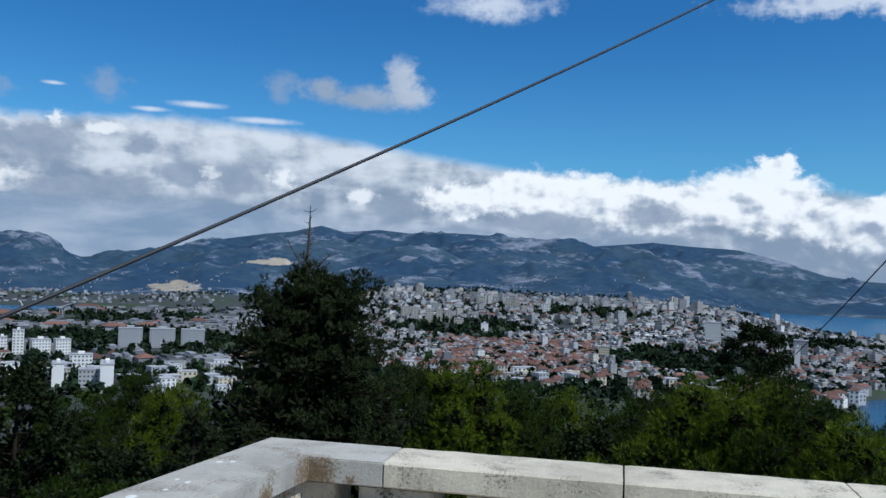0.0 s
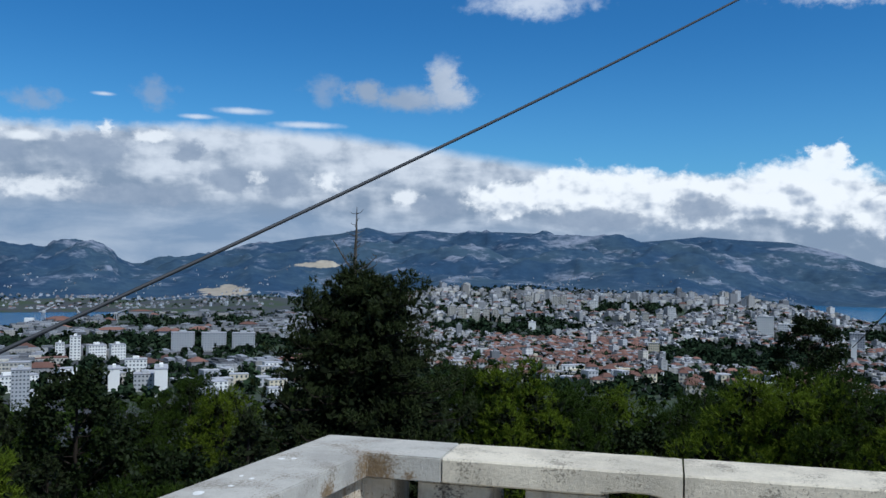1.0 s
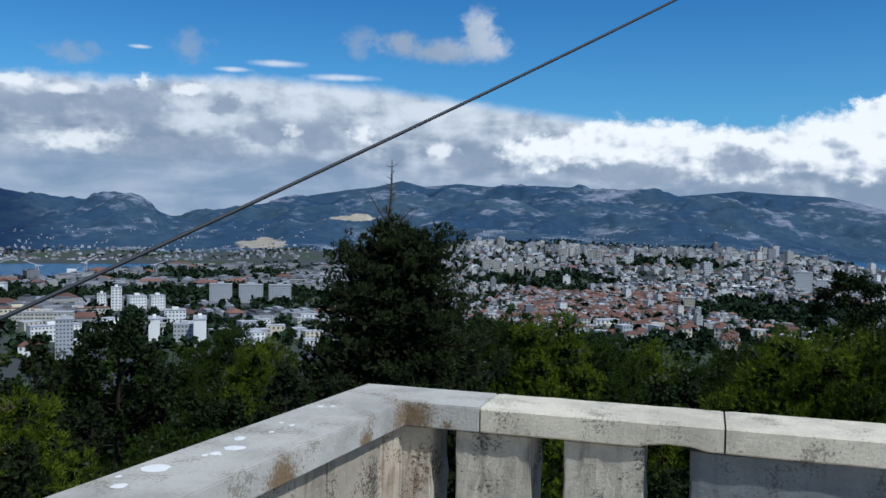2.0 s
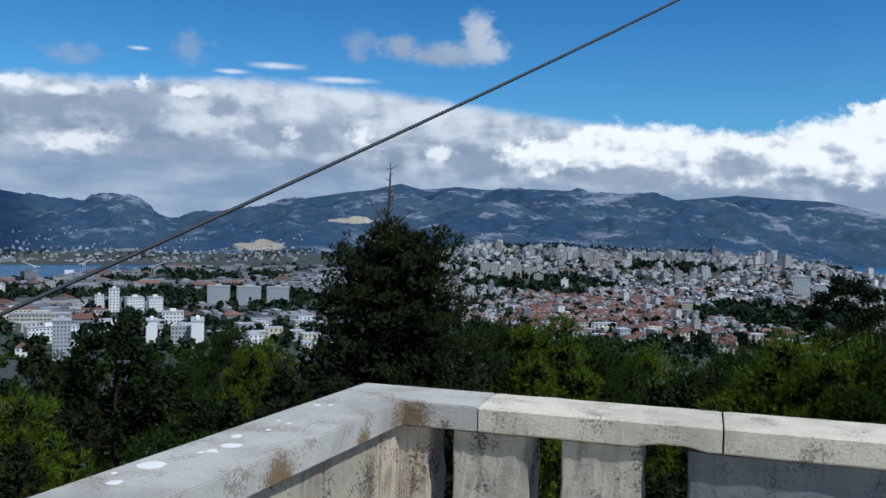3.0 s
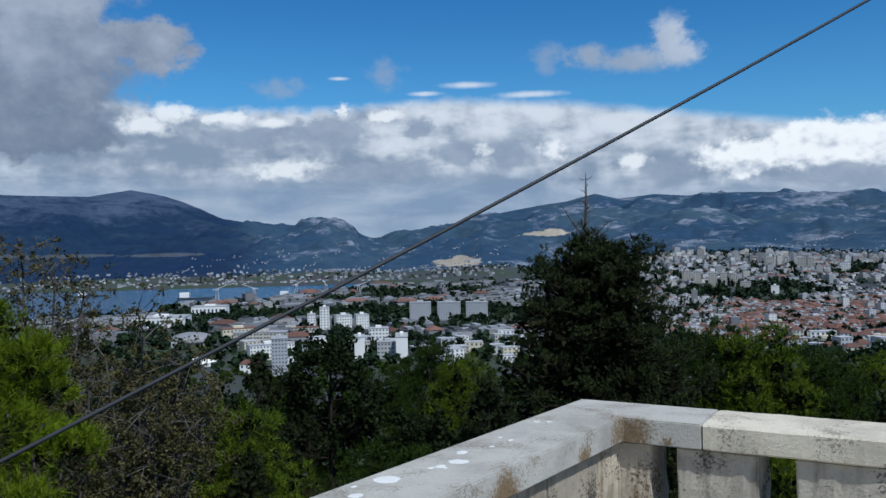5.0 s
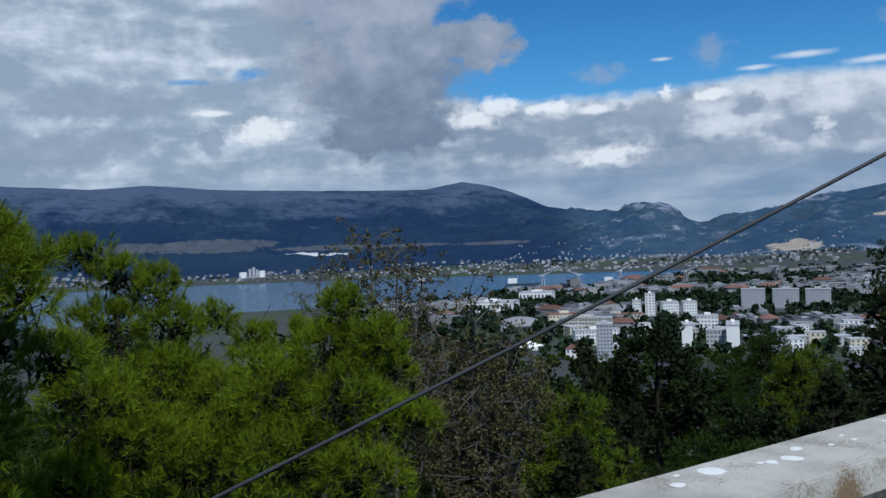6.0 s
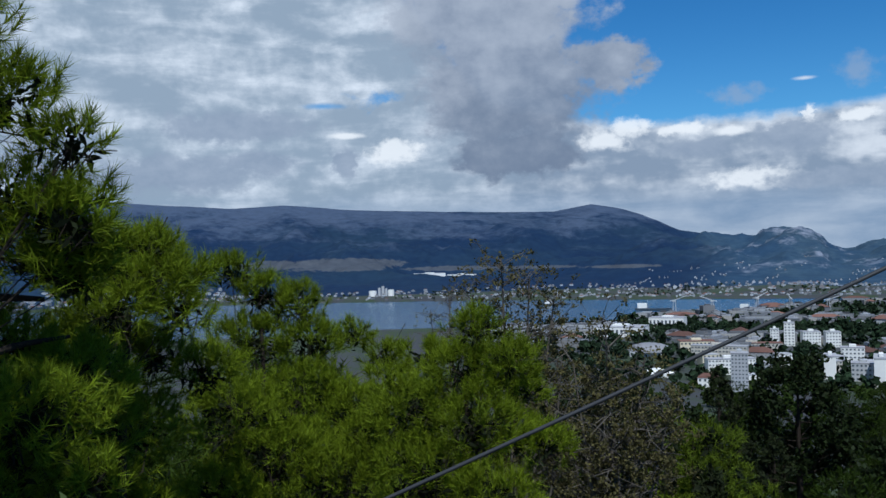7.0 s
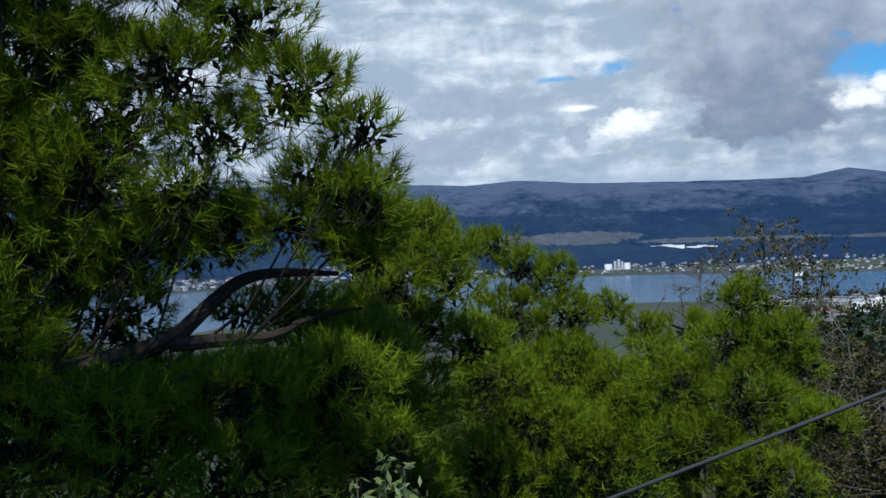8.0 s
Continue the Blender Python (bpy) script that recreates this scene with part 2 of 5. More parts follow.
def mountain(name, looks, quarries, fields):
    """Scrub-grown slopes on which bare limestone shows through, with dry fields and quarry faces; slope and field
    colours include haze.
    """
    m = bpy.data.materials.new(name)
    m.use_nodes = True
    tr = m.node_tree
    b = tr.nodes["Principled BSDF"]
    b.inputs["Roughness"].default_value, b.inputs["Specular IOR Level"].default_value = 0.95, 0.1
    tc = tr.nodes.new("ShaderNodeTexCoord").outputs["Object"]
    s = tr.nodes.new("ShaderNodeSeparateXYZ")
    tr.links.new(tc, s.inputs[0])
    x, y, z = (Val(tr, s.outputs[i]) for i in range(3))
    bearing = (x * -1.0).op("ARCTAN2", y) * (180 / math.pi)
    level = ((z - 1.65) / (x * x + y * y).op("SQRT")).op("ARCTANGENT") * (180 / math.pi)
    broad = noise_of(tr, vec(tr, x, y, z * 3.0), 0.0036, 9, 0.6, 0.8)
    grain = noise_of(tr, vec(tr, x, y, z * 2.5), 0.024, 6, 0.68)
    green = noise_of(tr, vec(tr, x, y, z * 2.0), 0.0018, 6, 0.55)
    strata = noise_of(tr, vec(tr, x * 0.15, y * 0.15, z), 0.02, 5, 0.6, 0.5)     # level limestone ledges
    c = None
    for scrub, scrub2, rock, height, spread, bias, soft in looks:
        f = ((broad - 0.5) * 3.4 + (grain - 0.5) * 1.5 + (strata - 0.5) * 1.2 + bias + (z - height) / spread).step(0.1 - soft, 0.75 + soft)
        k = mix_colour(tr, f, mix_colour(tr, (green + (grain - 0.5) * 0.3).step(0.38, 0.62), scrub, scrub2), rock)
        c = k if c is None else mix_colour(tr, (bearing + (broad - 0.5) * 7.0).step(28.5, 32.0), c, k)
    def patch(a, e, ra, re, rag):
        dx, dy = (bearing - a) / ra, (level - e) / re
        return ((dx * dx + dy * dy) * -1.0 + 1.0 + (broad - 0.5) * rag + (grain - 0.5) * rag).step(-0.05, 0.2)
    # field colours are shifted to blue-grey for distance haze as well
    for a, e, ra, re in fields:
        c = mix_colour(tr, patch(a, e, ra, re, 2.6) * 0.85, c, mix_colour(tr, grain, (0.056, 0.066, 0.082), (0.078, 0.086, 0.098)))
    for a, e, ra, re in quarries:
        c = mix_colour(tr, patch(a, e, ra, re, 2.6) * 0.85, c, mix_colour(tr, strata.step(0.35, 0.65), (0.30, 0.26, 0.20), (0.40, 0.35, 0.27)))
    sc = tr.nodes.new("ShaderNodeVectorMath")
    sc.operation = "SCALE"
    tr.links.new(c, sc.inputs[0])
    tr.links.new(((grain - 0.5) * 0.7 + 1.0).sock, sc.inputs["Scale"])
    tr.links.new(sc.outputs[0], b.inputs["Base Color"])
    return m


# distance haze and cloud shade are put into these blue-dark scrub and rock colours
SLOPE = mountain("hazed_scrub_and_limestone",
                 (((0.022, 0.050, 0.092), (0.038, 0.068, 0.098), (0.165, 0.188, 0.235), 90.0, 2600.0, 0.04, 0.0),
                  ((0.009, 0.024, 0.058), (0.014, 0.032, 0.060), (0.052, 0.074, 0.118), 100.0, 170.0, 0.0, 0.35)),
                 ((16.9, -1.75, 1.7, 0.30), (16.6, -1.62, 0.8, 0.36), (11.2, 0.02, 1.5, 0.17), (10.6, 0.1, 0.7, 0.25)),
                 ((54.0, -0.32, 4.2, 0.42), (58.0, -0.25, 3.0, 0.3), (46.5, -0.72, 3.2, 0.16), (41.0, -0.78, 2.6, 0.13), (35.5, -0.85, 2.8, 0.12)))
STEEL = material("steel_rope", (0.03, 0.032, 0.035), 0.6, 0.2, 20.0, 300.0, 0.3, 0.002, metal=0.0)


# ---- mesh helpers ----
def quick_mesh(name, verts, n, mats, index=None, smooth=False):
    """A mesh from an array of corners, n to a face, no corner shared."""
    me = bpy.data.meshes.new(name)
    verts = np.asarray(verts, dtype=np.float32).reshape(-1, 3)
    count = len(verts) // n
    me.vertices.add(len(verts))
    me.vertices.foreach_set("co", verts.ravel())
    me.loops.add(len(verts))
    me.loops.foreach_set("vertex_index", np.arange(len(verts), dtype=np.int32))
    me.polygons.add(count)
    me.polygons.foreach_set("loop_start", np.arange(0, len(verts), n, dtype=np.int32))
    if index is not None:
        me.polygons.foreach_set("material_index", np.asarray(index, dtype=np.int32))
    me.update(calc_edges=True)
    me.validate()
    me.shade_flat()
    for m in mats:
        me.materials.append(m)
    if smooth:
        me.shade_smooth()
    return me


def part(name, bm, mat, parent=None, label=""):
    """Links a bmesh as one mesh object, under a thing if one is given."""
    me = bpy.data.meshes.new(name)
    bm.to_mesh(me)
    bm.free()
    me.materials.append(mat)
    ob = new(name, me)
    if parent is not None:
        ob.parent = parent
    return tagged(ob, label)


def mesh_part(name, me, parent=None, label=""):
    ob = new(name, me)
    if parent is not None:
        ob.parent = parent
    return tagged(ob, label)


def box_bm(x0, x1, y0, y1, z0, z1, bevel=0.0):
    bm = bmesh.new()
    bmesh.ops.create_cube(bm, size=1)
    for v in bm.verts:
        v.co = ((x0 + x1) / 2 + v.co.x * (x1 - x0), (y0 + y1) / 2 + v.co.y * (y1 - y0), (z0 + z1) / 2 + v.co.z * (z1 - z0))
    if bevel:
        bmesh.ops.bevel(bm, geom=bm.edges[:], offset=bevel, segments=2, affect="EDGES")
    return bm


def tube(bm, points, radii, sides=7):
    """A tapered limb through the points, added to bm."""
    rings = []
    for i, p in enumerate(points):
        p = Vector(p)
        d = (Vector(points[min(i + 1, len(points) - 1)]) - Vector(points[max(i - 1, 0)])).normalized()
        a = d.orthogonal().normalized()
        b = d.cross(a)
        rings.append([bm.verts.new(p + (a * math.cos(k * math.tau / sides) + b * math.sin(k * math.tau / sides)) * radii[i]) for k in range(sides)])
    for r0, r1 in zip(rings, rings[1:]):
        # turn the second ring to the nearest corner, so that the limb does not twist
        s = min(range(sides), key=lambda j: (r1[j].co - r0[0].co).length)
        for k in range(sides):
            bm.faces.new((r0[k], r0[(k + 1) % sides], r1[(k + 1 + s) % sides], r1[(k + s) % sides]))
    bm.faces.new(rings[0][::-1])
    bm.faces.new(rings[-1])
    return bm


# ---- land and water ----
SEA = -110.0
NEAR_SHORE = ((-180, 9000), (-60, 560), (-29, 600), (-25.5, 620), (-25.4, 9000), (14.9, 9000), (15, 1925), (23, 1900), (25, 1740), (28.5, 1535), (34, 1520), (39, 1320), (50, 1345), (70, 1250), (140, 900), (140.1, 9000), (180, 9000))
FAR_SHORE = ((-180, 9001), (-60, 1400), (-29, 1065), (-25.5, 925), (-25.4, 9001), (14.9, 9001), (15, 1930), (21, 2120), (35, 2140), (57, 2340), (70, 2400), (140, 2600), (140.1, 9001), (180, 9001))
EAST_NEAR = ((-180, 1500), (-60, 1500), (-29, 1640), (-23.7, 1990), (-21.8, 2060), (-20.4, 2400), (-18, 3300), (-17.9, 9000), (180, 9000))
EAST_FAR = ((-180, 3400), (-60, 3300), (-29, 3180), (-18, 3300), (-17.9, 9001), (180, 9001))
RIDGE = ((-180, 1.0), (-60, 0.4), (-28.8, 0.0), (-26.1, 0.12), (-23.6, 0.42), (-21.3, 1.15), (-18.6, 1.8), (-13.4, 2.2), (-11, 1.9), (-9.4, 1.75), (-8, 2.05), (-3, 2.3), (0.6, 2.35), (1.2, 2.42), (2.1, 2.24), (4.3, 2.36), (6.5, 2.12), (8, 2.5), (9.8, 2.08), (11.7, 1.8), (15.3, 1.2), (17.5, 0.54), (20, 0.18), (22.5, 0.0), (23.3, 0.3), (23.7, 0.85), (25.8, 1.28), (27.4, 0.78), (29.1, 0.9), (31.9, 1.33), (33.3, 2.02), (35.4, 2.81), (37.4, 3.22), (39.8, 2.82), (46.5, 2.95), (53.7, 3.33), (57.3, 3.58), (60.7, 3.45), (64, 3.63), (69, 3.9), (120, 3.5), (180, 1.0))
FOOT = ((-180, 3400), (-60, 3300), (-29, 3220), (-20, 3320), (-17, 3050), (-12, 2330), (12, 2300), (15, 2000), (21, 2160), (35, 2180), (57, 2380), (70, 2440), (140, 2640), (150, 2300), (180, 3400))
RIDGE_R = 4600.0


def table(rows, a):
    return np.interp(a, [r[0] for r in rows], [r[1] for r in rows])


def smooth(x, a, b):
    s = np.clip((x - a) / (b - a), 0, 1)
    return s * s * (3 - 2 * s)


def land(az, r):
    """Height of the land without its roughness, for arrays of bearing and distance."""
    hill = -3.6 - 0.36 * np.maximum(r - 5.0, 0) + 2.0 * smooth(r, 40, 120)
    back = smooth(np.abs(az), 105, 150)
    hill = hill * (1 - back) + (-0.6 - 0.02 * r) * back
    plain = -104.0 + 34.0 * smooth(r, 1150, 2250) * smooth(az, -24, -13) * (1 - smooth(az, 3, 10)) + 6 * smooth(az, -8, -2) * (1 - smooth(az, 2, 8)) * smooth(r, 1800, 2200)
    z = np.maximum(hill, plain)
    foot = table(FOOT, az)
    top = RIDGE_R * np.tan(np.radians(table(RIDGE, az))) + 1.65
    s = np.clip((r - foot) / (RIDGE_R - foot), 0, 1)
    steep = smooth(az, 28, 34)                      # the long western ridge has a flat foot and a steep upper wall
    rise = (0.30 * s + 0.70 * s ** 3.2) * steep + (0.55 * s + 0.45 * s ** 1.8) * (1 - steep)
    base = np.where(r > foot, plain, z)
    z = np.where(r > foot, base + (top - base) * rise, z)
    z = np.where(r > RIDGE_R, top - (r - RIDGE_R) * 0.35, z)
    for a, b in ((NEAR_SHORE, FAR_SHORE), (EAST_NEAR, EAST_FAR)):
        n, f = table(a, az), table(b, az)
        inside = np.clip(np.minimum(r - n, f - r) / 12.0, -1, 1)
        z = np.where(inside > -1, np.minimum(z, -107.0 - 6.0 * inside), z)
    return z


azs = np.concatenate([np.arange(-180, -40, 2.5), np.arange(-40, 100, 0.2), np.arange(100, 180, 2.5)])
rs = np.concatenate([[0.5], np.geomspace(3, 300, 26), np.geomspace(330, 2000, 44), np.linspace(2040, 4600, 110), [4660, 4760, 4900]])
AA, RR = np.meshgrid(azs, rs, indexing="ij")
ZZ = land(AA, RR)
XX, YY = -np.sin(np.radians(AA)) * RR, np.cos(np.radians(AA)) * RR
wild = smooth(RR, 2350, 3000) * (1 - 0.93 * smooth(RR, 4150, 4600)) * (ZZ > -104)
rough = np.zeros_like(ZZ)
for i in range(len(azs)):
    for j in range(len(rs)):
        if wild[i, j] > 0.01:
            p = Vector((XX[i, j] / 520, YY[i, j] / 520, 0.3))
            rough[i, j] = (noise.ridged_multi_fractal(p, 0.9, 2.1, 6, 1.0, 2.0) - 1.1) * 75 + noise.noise(p * 0.6) * 45
        elif RR[i, j] < 300:
            rough[i, j] = noise.noise(Vector((XX[i, j] / 6, YY[i, j] / 6, 0))) * 0.35
        else:
            rough[i, j] = 0
fall = np.clip(ZZ + 108, 0, 60) / 60
ZZ = ZZ + rough * np.where(RR < 300, 1, wild * fall)


def surface(az, r):
    """Height of the finished ground, for arrays of bearing and distance."""
    i = np.clip(np.searchsorted(azs, az) - 1, 0, len(azs) - 2)
    j = np.clip(np.searchsorted(rs, r) - 1, 0, len(rs) - 2)
    s = np.clip((az - azs[i]) / (azs[i + 1] - azs[i]), 0, 1)
    t = np.clip((r - rs[j]) / (rs[j + 1] - rs[j]), 0, 1)
    return ZZ[i, j] * (1 - s) * (1 - t) + ZZ[i + 1, j] * s * (1 - t) + ZZ[i, j + 1] * (1 - s) * t + ZZ[i + 1, j + 1] * s * t


def ground_at(x, y):
    return float(surface(np.array([math.degrees(math.atan2(-x, y))]), np.array([math.hypot(x, y)]))[0])


verts = np.stack([XX, YY, ZZ], -1)
na, nr = len(azs), len(rs)
idx = np.arange(na * nr).reshape(na, nr)
nxt = np.roll(idx, -1, axis=0)
quads = np.stack([idx[:, :-1], idx[:, 1:], nxt[:, 1:], nxt[:, :-1]], -1).reshape(-1, 4)
me = bpy.data.meshes.new("ground")
me.from_pydata(verts.reshape(-1, 3).tolist(), [], [q[::-1] for q in quads.tolist()])
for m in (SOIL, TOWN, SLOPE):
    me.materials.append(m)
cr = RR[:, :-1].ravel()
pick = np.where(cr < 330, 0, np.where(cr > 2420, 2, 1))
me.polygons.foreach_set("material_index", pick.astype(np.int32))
me.update()
me.shade_smooth()
ground = tagged(new("ground", me), "wooded hillside falling to a coastal plain and limestone mountains", "ground", kind="structure")

wm = bpy.data.materials.new("sea_water")
wm.use_nodes = True
wb = wm.node_tree.nodes["Principled BSDF"]
wb.inputs["Base Color"].default_value, wb.inputs["Roughness"].default_value = (0.012, 0.06, 0.12, 1), 0.22
wtc = wm.node_tree.nodes.new("ShaderNodeTexCoord").outputs["Object"]
wbump = wm.node_tree.nodes.new("ShaderNodeBump")
wbump.inputs["Strength"].default_value, wbump.inputs["Distance"].default_value = 0.6, 1.5
wm.node_tree.links.new(noise_of(wm.node_tree, wtc, 0.12, 5, 0.65).sock, wbump.inputs["Height"])
wm.node_tree.links.new(wbump.outputs[0], wb.inputs["Normal"])
bm = bmesh.new()
bmesh.ops.create_circle(bm, cap_ends=True, segments=96, radius=4900)
for v in bm.verts:
    v.co.z = SEA
tagged(part("water", bm, wm), "calm blue sea water of the bay", "water", kind="structure")

# ---- terrace and parapet ----
CO, E1 = Vector((-0.620, 3.288, 0)), Vector((math.cos(radians(-11.6)), math.sin(radians(-11.6)), 0))   # outer corner, way along the right-hand arm
E2 = Vector((-0.301, -0.954, 0)).normalized()                                                              # way along the left-hand arm
TOP, UNDER, WIDE1, WIDE2 = 1.0, 0.917, 0.268, 0.272
N1, N2 = Vector((E1.y, -E1.x, 0)), Vector((-E2.y, E2.x, 0))                                                # inward sides


def corner_in(w1, w2):
    """Where lines w1 and w2 inside the outer edges of the two arms meet."""
    a, b = CO + N1 * w1, CO + N2 * w2
    d = E1.x * E2.y - E1.y * E2.x
    s = ((b.x - a.x) * E2.y - (b.y - a.y) * E2.x) / d
    return a + E1 * s


def prism(points, z0, z1, cut=0.0, seed=0):
    """An upright block on a polygon, with worn edges."""
    bm = bmesh.new()
    low = [bm.verts.new((p.x, p.y, z0)) for p in points]
    high = [bm.verts.new((p.x, p.y, z1)) for p in points]
    n = len(points)
    bm.faces.new(low[::-1])
    bm.faces.new(high)
    for i in range(n):
        bm.faces.new((low[i], low[(i + 1) % n], high[(i + 1) % n], high[i]))
    bmesh.ops.recalc_face_normals(bm, faces=bm.faces[:])
    if cut:
        bmesh.ops.bevel(bm, geom=bm.edges[:], offset=cut, segments=2, affect="EDGES")
    return bm


def hewn(points, z0, z1, seed, depth=0.007):
    """A rough-hewn block: many small facets pushed in and out."""
    bm = prism(points, z0, z1, 0.006)
    bmesh.ops.subdivide_edges(bm, edges=[e for e in bm.edges if e.calc_length() > 0.05], cuts=11, use_grid_fill=True)
    bm.normal_update()
    for v in bm.verts:
        if v.co.z < z1 - 0.004:
            q = v.co * 14 + Vector((seed * 3.7, 0, 0))
            d = noise.fractal(q, 0.7, 2.2, 4) * depth + min(0.0, noise.noise(v.co * 45 + Vector((seed, 0, 0))) + 0.25) * 0.008
            v.co += v.normal * d
    return bm


def stone(name, base, dark, lichen, pit=0.5, streaks=0.5, rust=()):
    """Weathered limestone: pale ground, black lichen specks, pits and brown runs."""
    m = bpy.data.materials.new(name)
    m.use_nodes = True
    tr = m.node_tree
    b = tr.nodes["Principled BSDF"]
    b.inputs["Roughness"].default_value, b.inputs["Specular IOR Level"].default_value = 0.88, 0.25
    tc = tr.nodes.new("ShaderNodeTexCoord").outputs["Object"]
    s = tr.nodes.new("ShaderNodeSeparateXYZ")
    tr.links.new(tc, s.inputs[0])
    x, y, z = (Val(tr, s.outputs[i]) for i in range(3))
    broad = noise_of(tr, tc, 4.5, 6, 0.62)
    grain = noise_of(tr, tc, 90, 5, 0.7)
    spots = noise_of(tr, tc, 95, 4, 0.8)
    patches = noise_of(tr, tc, 7.0, 3, 0.5)
    runs = noise_of(tr, vec(tr, x * 1.0, y * 1.0, z * 0.12), 16, 4, 0.6)
    c = mix_colour(tr, broad.step(0.35, 0.68), base, tuple(v * 0.72 for v in base))
    c = mix_colour(tr, ((runs - 0.5) * 2.0 + (broad - 0.5)).step(0.0, 0.6) * streaks, c, dark)
    c = mix_colour(tr, (spots + (patches - 0.5) * 0.75).step(0.57, 0.66) * 0.9 * pit, c, lichen)
    for px, py, pz, reach in rust:
        dd = ((x - px) * (x - px) + (y - py) * (y - py) + (z - pz) * (z - pz) * 1.6).op("SQRT") / reach
        mask = (dd * -1.0 + 1.0 + (spots - 0.5) * 1.8 + (patches - 0.5) * 1.2).step(0.15, 0.7)
        c = mix_colour(tr, mask * 0.9, c, mix_colour(tr, grain, (0.06, 0.035, 0.014), (0.24, 0.15, 0.06)))
    sc = tr.nodes.new("ShaderNodeVectorMath")
    sc.operation = "SCALE"
    tr.links.new(c, sc.inputs[0])
    tr.links.new(((grain - 0.5) * 0.45 + 1.0).sock, sc.inputs["Scale"])
    tr.links.new(sc.outputs[0], b.inputs["Base Color"])
    bn = tr.nodes.new("ShaderNodeBump")
    bn.inputs["Strength"].default_value, bn.inputs["Distance"].default_value = 0.6, 0.008
    tr.links.new((grain * 0.5 + broad + spots * 0.6).sock, bn.inputs["Height"])
    tr.links.new(bn.outputs[0], b.inputs["Normal"])
    return m


CAP = stone("pale_cap_stone", (0.64, 0.57, 0.44), (0.38, 0.34, 0.27), (0.10, 0.085, 0.065), 0.75, 0.3)
CAP_GREY = stone("grey_cap_stone", (0.45, 0.425, 0.37), (0.30, 0.28, 0.24), (0.15, 0.12, 0.08), 0.7, 0.45, ((-0.40, 2.96, 0.95, 0.13), (-0.52, 2.7, 0.93, 0.07), (-0.655, 2.25, 0.94, 0.12), (-0.29, 2.93, 0.93, 0.06)))
RUST = stone("stained_corner_stone", (0.50, 0.43, 0.33), (0.20, 0.13, 0.06), (0.10, 0.06, 0.03), 1.0, 1.0)
PIER = stone("pier_stone", (0.48, 0.43, 0.34), (0.12, 0.11, 0.09), (0.05, 0.045, 0.04), 1.0, 0.95)
PIER_BROWN = stone("brown_stained_pier_stone", (0.36, 0.31, 0.235), (0.10, 0.075, 0.045), (0.05, 0.04, 0.03), 1.0, 1.0)
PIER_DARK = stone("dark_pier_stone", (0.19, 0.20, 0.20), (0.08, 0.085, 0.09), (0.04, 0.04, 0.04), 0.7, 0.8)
LIME = material("bird_lime", (0.66, 0.65, 0.61), 0.8, 0.08, 40, 200, 0.3, 0.002)
PAVING = material("terrace_paving", (0.44, 0.41, 0.36), 0.9, 0.25, 1.5, 25.0, 0.3, 0.01)

parapet = tagged(new("parapet"), "weathered pale limestone parapet with stone coping on piers", "parapet", kind="structure")
inner = corner_in(WIDE1, WIDE2)


def cap1(u0, u1, name="coping_stone", mat=CAP, chips=()):
    """A coping stone with worn, uneven edges; chips: places along it where the lower edge has broken off."""
    bm = bmesh.new()
    n, cut = 36, 0.006
    section = ((cut, TOP), (0, TOP - cut), (0, UNDER + cut), (cut, UNDER), (WIDE1 - cut, UNDER), (WIDE1, UNDER + cut), (WIDE1, TOP - cut), (WIDE1 - cut, TOP))
    rings = []
    for i in range(n + 1):
        u = u0 + (u1 - u0) * i / n
        end = 0.003 if i in (0, n) else 0.0
        ring = []
        for k, (w, z) in enumerate(section):
            q = CO + E1 * u + N1 * w
            jit = noise.noise(Vector((u * 9, w * 20, z * 20))) * 0.0022 + noise.noise(Vector((u * 40, w * 30, k))) * 0.0012
            lift = sum(d * max(0.0, 1 - abs(u - c) / h) ** 0.6 for c, h, d in chips) if k in (3, 4, 5) else 0.0
            mid = WIDE1 / 2
            ring.append(bm.verts.new((q.x + N1.x * jit - N1.x * (w - mid) * end * 2, q.y + N1.y * jit - N1.y * (w - mid) * end * 2, z + jit + lift - (z - 0.958) * end * 8)))
        rings.append(ring)
    for r0, r1 in zip(rings, rings[1:]):
        for k in range(8):
            bm.faces.new((r0[k], r0[(k + 1) % 8], r1[(k + 1) % 8], r1[k]))
    bm.faces.new(rings[0])
    bm.faces.new(rings[-1][::-1])
    bmesh.ops.recalc_face_normals(bm, faces=bm.faces[:])
    return part(name, bm, mat, parapet)


# coping: the corner block turns the corner, then stones along the right-hand arm
U1 = (inner + E1 * 0.262 - CO).dot(E1)
jl = 2.2
bm = prism([CO, CO + E2 * jl, CO + E2 * jl + N2 * WIDE2, inner, CO + E1 * U1 + N1 * WIDE1, CO + E1 * U1], UNDER, TOP, 0.004)
part("coping_stone", bm, CAP_GREY, parapet, "long grey coping stone turning the corner")
cuts = [U1 + 0.002, 1.292, 2.002, 2.75, 3.5, 4.3, 5.1]
for a, b in zip(cuts, cuts[1:]):
    cap1(a + 0.003, b - 0.003, chips=((1.12, 0.09, 0.016), (1.2, 0.05, 0.008)) if a < 1 else ())
bm = prism([CO + E2 * (jl + 0.006), CO + E2 * 4.6, CO + E2 * 4.6 + N2 * WIDE2, CO + E2 * (jl + 0.006) + N2 * WIDE2], UNDER, TOP, 0.004)
part("coping_stone", bm, CAP_GREY, parapet)
# piers below, a little inside the coping
BASE = 0.12


